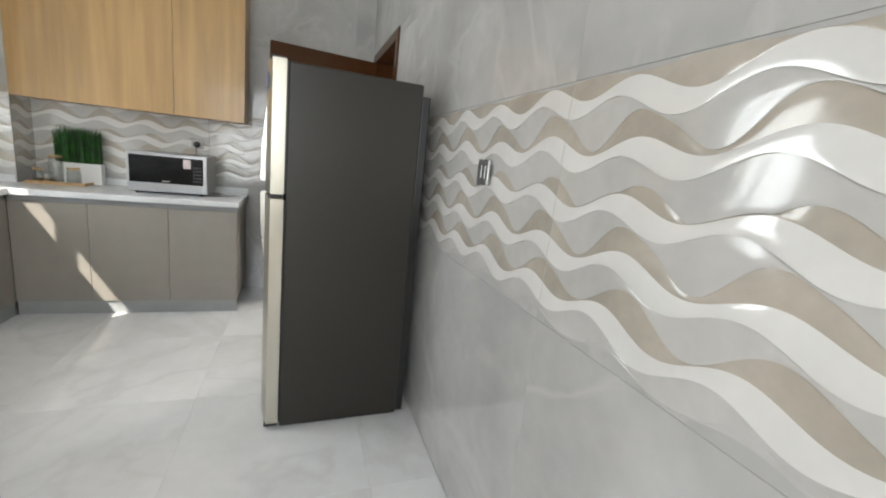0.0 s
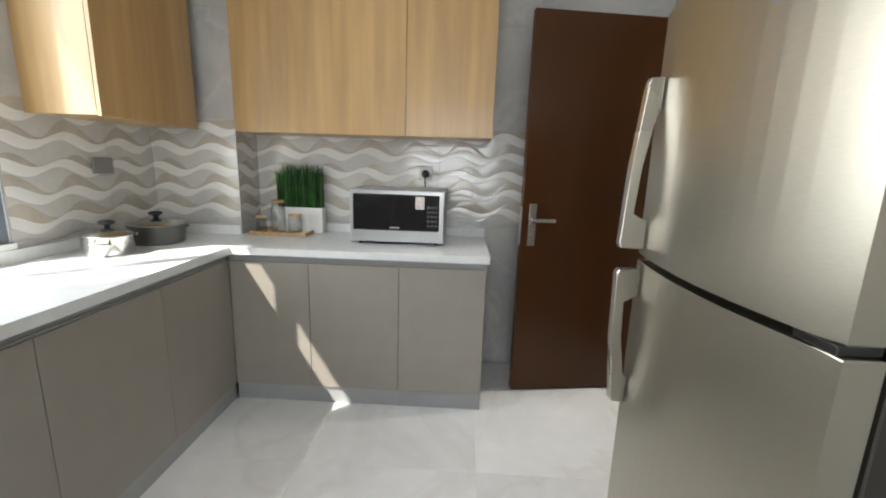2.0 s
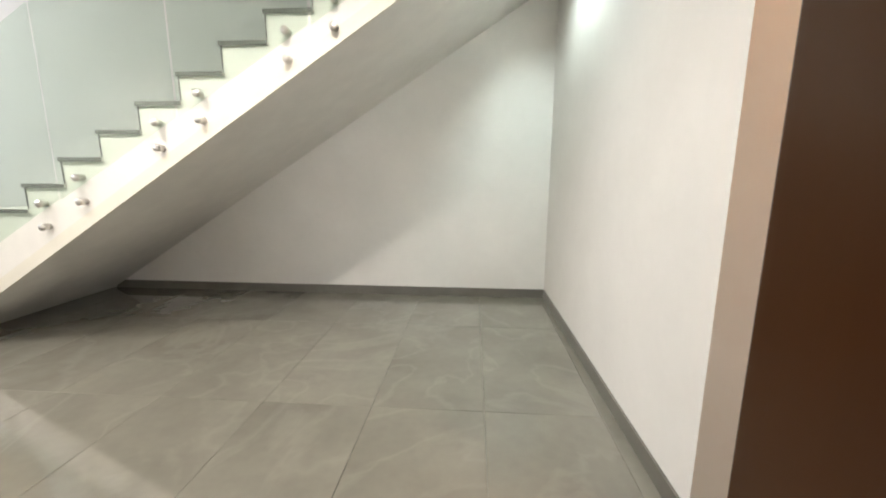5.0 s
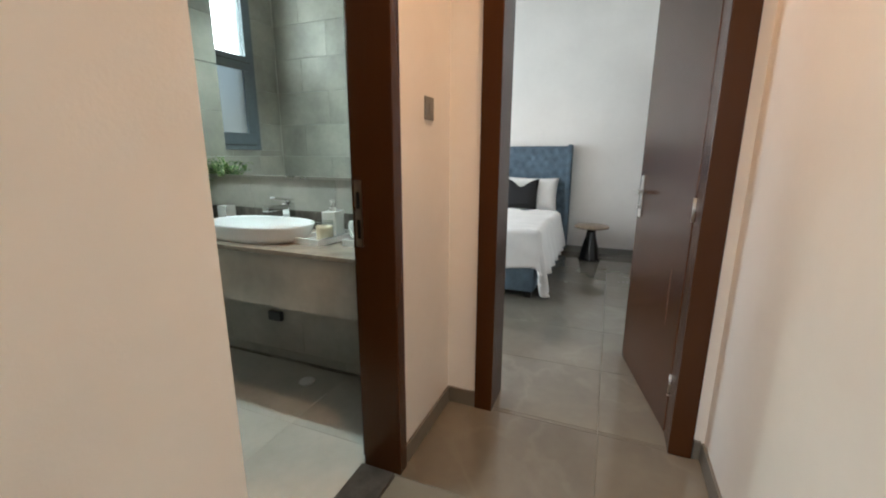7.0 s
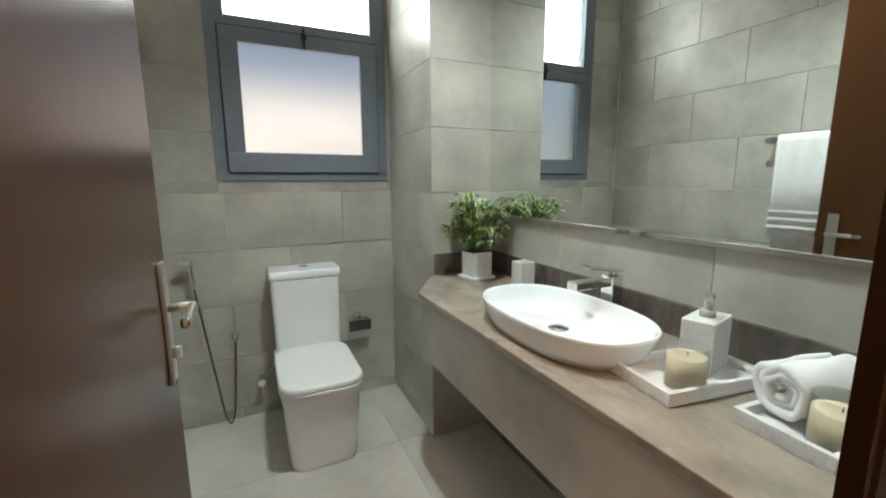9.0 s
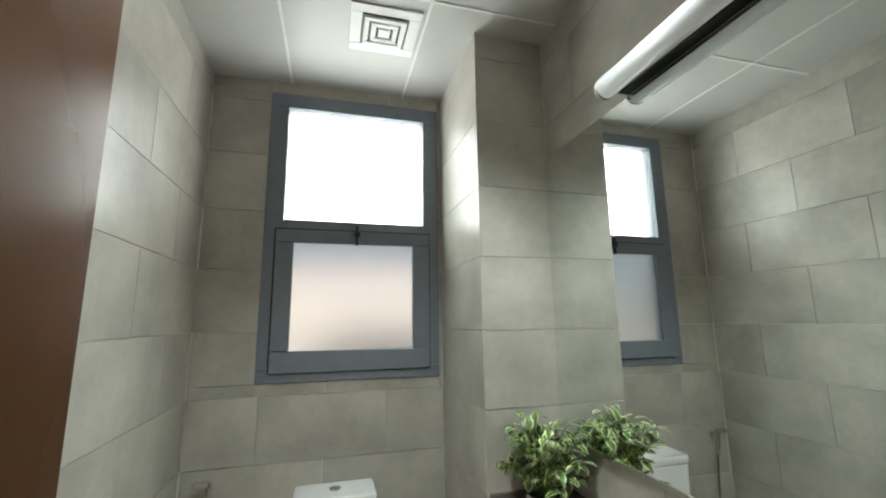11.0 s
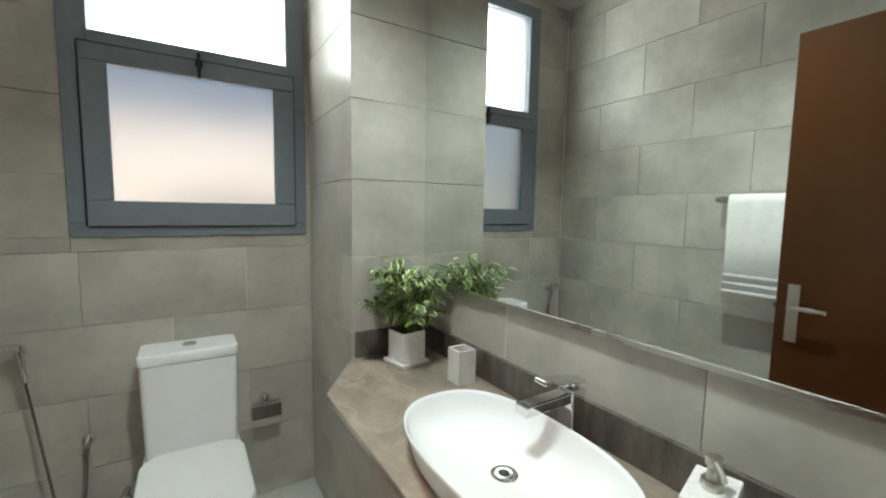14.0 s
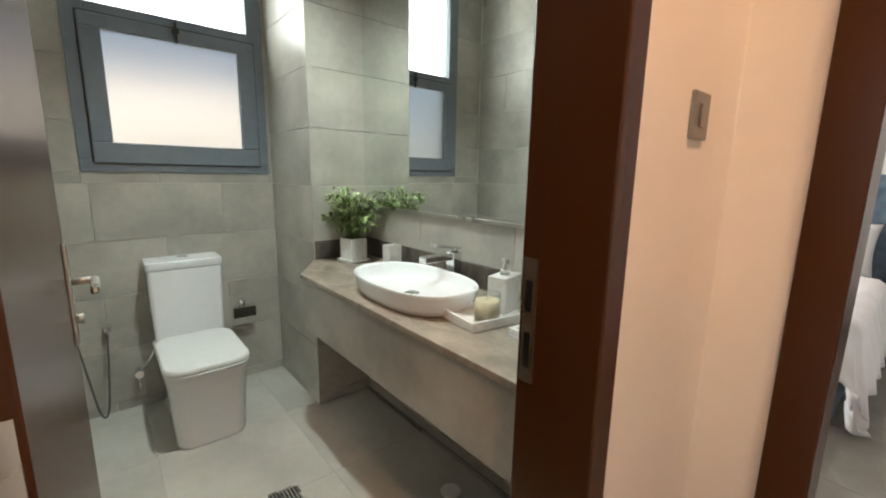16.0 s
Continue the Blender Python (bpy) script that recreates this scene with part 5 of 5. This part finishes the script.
for y, x in ((1.6, 6.62), (2.35, 6.62)):
    pillow("pillow", pose(x, y, 0.57, 0, 16, 0), 0.66, 0.44, 0.2, LINEN, "white pillow leaning on the headboard")
pillow("cushion", pose(6.48, 1.72, 0.6, 0, 18, 0), 0.44, 0.4, 0.16, BLACK_FABRIC, "black cushion with a chopped top edge", notch=0.1)

st = thing("side_table", pose(6.58, 0.83, 0), "round side table with a black conical base", "table")
part("base", lathe([(0, 0), (0.13, 0), (0.135, 0.012), (0.12, 0.03), (0.1, 0.15), (0.06, 0.3), (0.055, 0.34), (0.05, 0.4), (0, 0.4)], 36), material("black_gloss", (0.01, 0.01, 0.011), 0.12, spread=0.03), st, "glossy black conical base")
part("top", lathe([(0, 0.4), (0.19, 0.4), (0.205, 0.408), (0.205, 0.425), (0.2, 0.43), (0, 0.43)], 40), PALE_WOOD, st, "pale round top")
d2 = thing("door_5", Matrix(), "closed brown door in the bedroom wall", "door", kind="structure")
part("door_frame", boxes((6.3, 6.36, 0.195, 0.24, 0, 2.24), (6.78, 6.84, 0.195, 0.24, 0, 2.24), (6.36, 6.78, 0.195, 0.24, 2.17, 2.24), bevel=0.003), DOOR_WOOD, d2)
part("leaf", boxes((6.36, 6.78, 0.195, 0.22, 0, 2.17)), DOOR_WOOD, d2)
window("window_5", pose(3.8, 4.78, 0.5), 2.4, 2.0, ((0.05, 1.24, 0.05, 1.95), (1.18, 2.35, 0.05, 1.95)), CLEAR, "grey aluminium bedroom window")

downlight((5.65, 1.79, BC + 0.3), True, 10, "small round warm ceiling light in the bedroom")

# ---- tiles, piece by piece ----
PIECES = {}


def piece(parent, axis, face, side, a, b, u, v, mat, thick=0.008, gap=0.0009):
    """One tile on the wall across axis ('x', 'y') or on the floor ('z'); its front stands thick in front of face on the given side."""
    w, h = round(b - a - 2 * gap, 4), round(v - u - 2 * gap, 4)
    if w < 0.012 or h < 0.012:
        return
    key = (w, h, mat.name, thick)
    if key not in PIECES:
        bm = bmesh.new()
        box(bm, -w / 2, w / 2, -thick, 0, -h / 2, h / 2)
        top = [e for e in bm.edges if all(abs(q.co.y + thick) < 1e-6 for q in e.verts)]
        bmesh.ops.bevel(bm, geom=top, offset=0.0012, segments=1, affect='EDGES')
        PIECES[key] = mesh_of("tile", bm, mat)
    ob = new("tile", PIECES[key])
    c, d = (a + b) / 2, (u + v) / 2
    if axis == 'y':
        m = pose(c, face, d, 0, 0, 0 if side < 0 else 180)
    elif axis == 'x':
        m = pose(face, c, d, 0, 0, -90 if side < 0 else 90)
    else:
        m = pose(c, d, face, -90)
    ob.parent = parent
    ob.matrix_parent_inverse = parent.matrix_world.inverted()
    ob.matrix_basis = m


def tiling(parent, axis, face, side, area, tw, th, mat, holes=(), a_from=0.0, u_from=0.0, bond=0.5, thick=0.008, gap=0.0009):
    a0, a1, u0, u1 = area
    r = math.floor((u0 - u_from) / th)
    while u_from + r * th < u1 - 1e-6:
        lo, hi = max(u0, u_from + r * th), min(u1, u_from + (r + 1) * th)
        shift = a_from + (bond * tw if r % 2 else 0)
        c = math.floor((a0 - shift) / tw)
        while shift + c * tw < a1 - 1e-6:
            p, q = max(a0, shift + c * tw), min(a1, shift + (c + 1) * tw)
            if hi - lo > 0.01 and q - p > 0.01:
                near = [h for h in holes if h[0] < q and h[1] > p and h[2] < hi and h[3] > lo]
                for rect in cells((p, q, lo, hi), near):
                    piece(parent, axis, face, side, *rect, mat, thick, gap)
            c += 1
        r += 1


# bathroom: 60 x 30 cm tiles
UF = 0.055
objs = bpy.data.objects
tiling(objs["wall_bathroom_window"], 'y', 3.788, -1, (1.568, 2.783, 0, BC), 0.6, 0.3, BATH_TILE, [BW], a_from=2.175, u_from=UF)
tiling(objs["wall_bathroom_stair"], 'x', 1.56, 1, (1.545, 3.78, 0, BC), 0.6, 0.3, BATH_TILE, a_from=3.48, u_from=UF)
tiling(objs["wall_bathroom_vanity"], 'x', 3.113, -1, (1.545, 3.165, 0, BC), 0.6, 0.3, BATH_TILE, a_from=1.74, u_from=UF)
tiling(bath_column, 'y', 3.173, -1, (2.775, 3.105, 0, BC), 0.6, 0.3, BATH_TILE, a_from=2.775, u_from=UF, bond=0)
tiling(bath_column, 'x', 2.783, -1, (3.165, 3.78, 0, BC), 0.6, 0.3, BATH_TILE, a_from=3.165, u_from=UF, bond=0)
tiling(objs["wall_bathroom_door"], 'y', 1.537, 1, (1.568, 3.105, 0, BC), 0.6, 0.3, BATH_TILE, [(1.65, 2.564, 0, DOOR_TOP + 0.06)], a_from=1.568, u_from=UF)
bath_floor = single("floor_bathroom", boxes((1.56, 3.11, 1.53, 3.79, -0.004, -0.0015)), GROUT, "grouted bathroom floor", "floor", kind="structure")
tiling(bath_floor, 'z', -0.008, 1, (1.568, 3.105, 1.535, 3.78), 0.6, 0.6, BATH_FLOOR, a_from=2.0, u_from=2.0, bond=0)

# hall, corridor and bedroom floor: 60 x 120 cm
fl = objs["floor_hall"]
tiling(fl, 'z', -0.008, 1, (-6.0, WX, 0.13, 3.87), 0.6, 1.2, HALL_TILE, a_from=0.1, u_from=0.62, bond=0)
tiling(fl, 'z', -0.008, 1, (WX, 3.075, 0.13, 1.375), 0.6, 1.2, HALL_TILE, a_from=0.1, u_from=0.62, bond=0)
tiling(fl, 'z', -0.008, 1, (3.075, 6.95, 0.2, 4.7), 0.6, 1.2, HALL_TILE, a_from=0.1, u_from=0.62, bond=0)
tiling(objs["floor_kitchen"], 'z', -0.008, 1, (KB, KR, KL, 0.0), 0.8, 0.8, MARBLE, a_from=0.1, u_from=-0.3, bond=0, gap=0.0001)

# kitchen walls: plain tiles with a band of wave relief tiles between
WB, WT, WL = 0.965, 1.585, 1.2
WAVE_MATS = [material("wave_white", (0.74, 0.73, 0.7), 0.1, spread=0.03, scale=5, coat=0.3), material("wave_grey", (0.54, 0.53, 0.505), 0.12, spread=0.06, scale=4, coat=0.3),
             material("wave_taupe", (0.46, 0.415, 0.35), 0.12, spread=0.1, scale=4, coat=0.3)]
WAVE_PITCH, WAVE_LENGTH = 0.12, 0.3
WAVE_PHASE = (2.51, 1.75, 2.25, 1.5, 2.1, 1.6)
WAVE_SPLIT = (0.5, 0.9, 0.5, 0.55, 0.85)     # how much of the gap under each white ribbon is grey
WAVES = {}


def wave_edges(s):
    """The heights, from the top down, of the ribbons' edges at the place s along the wall, with the material below each edge."""
    def top(i):
        a = 2 * math.pi * s / WAVE_LENGTH + WAVE_PHASE[i]
        return 1.55 - WAVE_PITCH * i + 0.021 * math.sin(a) + 0.005 * math.sin(a / 2 + 1.3 * i), a
    first, a0 = top(0)
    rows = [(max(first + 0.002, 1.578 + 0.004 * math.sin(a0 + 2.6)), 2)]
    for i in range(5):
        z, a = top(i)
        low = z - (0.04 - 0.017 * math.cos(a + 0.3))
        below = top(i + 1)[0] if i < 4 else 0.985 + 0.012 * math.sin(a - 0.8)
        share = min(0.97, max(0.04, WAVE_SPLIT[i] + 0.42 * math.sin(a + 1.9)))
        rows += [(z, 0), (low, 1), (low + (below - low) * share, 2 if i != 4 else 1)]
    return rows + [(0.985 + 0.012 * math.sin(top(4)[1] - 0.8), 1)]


def wave_mesh(a, b):
    """Overlapping wavy ribbons from a to b along the wall; each is bent and its lip stands over the next."""
    bm = bmesh.new()
    n = max(4, int((b - a) / 0.01))
    mid, zc = (a + b) / 2, (WB + WT) / 2
    table = [(a + (b - a) * k / n, wave_edges(a + (b - a) * k / n)) for k in range(n + 1)]
    shape = {0: (0.0105, 0.0122, 0.0132, 0.0126), 1: (0.0092, 0.0106, 0.0112, 0.0106), 2: (0.0088, 0.0098, 0.0108, 0.0104)}
    for i in range(len(table[0][1]) - 1):
        mat = table[0][1][i][1]
        strip = []
        for s, rows in table:
            z1, z0 = rows[i][0], rows[i + 1][0]
            z0 = min(z0, z1 - 0.0015)
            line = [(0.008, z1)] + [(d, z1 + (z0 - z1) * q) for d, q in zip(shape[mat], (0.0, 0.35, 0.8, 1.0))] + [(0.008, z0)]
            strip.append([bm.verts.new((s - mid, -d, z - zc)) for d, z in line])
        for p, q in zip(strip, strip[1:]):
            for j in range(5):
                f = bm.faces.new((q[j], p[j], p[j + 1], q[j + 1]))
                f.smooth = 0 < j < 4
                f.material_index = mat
    for e in bm.edges:
        if len(e.link_faces) == 2 and e.link_faces[0].smooth != e.link_faces[1].smooth:
            e.smooth = False
    data = bpy.data.meshes.new("wave_tile")
    bm.to_mesh(data)
    bm.free()
    for m in WAVE_MATS:
        data.materials.append(m)
    return data


def clad(parent, axis, face, side, a0, a1, origin, holes=()):
    """Plain tiles to the ceiling and wave tiles over the plain layer between WB and WT."""
    tiling(parent, axis, face, side, (a0, a1, 0, WB), WL, WB, GREY_TILE, holes, a_from=origin, u_from=0, bond=0, gap=0.0003)
    tiling(parent, axis, face, side, (a0, a1, WB, WT), WL, WT - WB, GREY_TILE, holes, a_from=origin, u_from=WB, bond=0, gap=0.0003)
    tiling(parent, axis, face, side, (a0, a1, WT, KC), WL, 0.6, GREY_TILE, holes, a_from=origin, u_from=WT, bond=0, gap=0.0003)
    c = math.floor((a0 - origin) / WL)
    while origin + c * WL < a1 - 1e-6:
        p, q = max(a0, origin + c * WL), min(a1, origin + (c + 1) * WL)
        for r, s, u, v in cells((p, q, WB, WT), [h for h in holes if h[0] < q and h[1] > p and h[2] < WT and h[3] > WB]):
            if s - r > 0.03 and v - u > 0.5:
                lo, hi = (r + 0.001, s - 0.001)
                if side > 0 and axis == 'y' or side < 0 and axis == 'x':
                    key = (round(-hi, 4), round(-lo, 4))
                else:
                    key = (round(lo, 4), round(hi, 4))
                if key not in WAVES:
                    WAVES[key] = wave_mesh(*key)
                ob = new("wave_tile", WAVES[key])
                mid, zc = (lo + hi) / 2, (WB + WT) / 2
                ob.parent = parent
                ob.matrix_parent_inverse = parent.matrix_world.inverted()
                ob.matrix_basis = pose(mid, face, zc, 0, 0, 0 if side < 0 else 180) if axis == 'y' else pose(face, mid, zc, 0, 0, -90 if side < 0 else 90)
        c += 1


clad(kitchen_side, 'y', 0.008, -1, KB, KR, 0.65, [(-0.05, 0.94, 0, DOOR_TOP + 0.07)])
clad(kitchen_end, 'x', KB - 0.008, 1, -2.56, 0.0, -2.56)
kcol = objs["column_kitchen"]
clad(kcol, 'y', -2.568, 1, KB, 0.07, -1.0)
clad(kcol, 'x', 0.062, 1, KL, -2.56, -2.56)
clad(kitchen_window_wall, 'y', KL - 0.008, 1, 0.07, KR, 0.4, [KWIN])
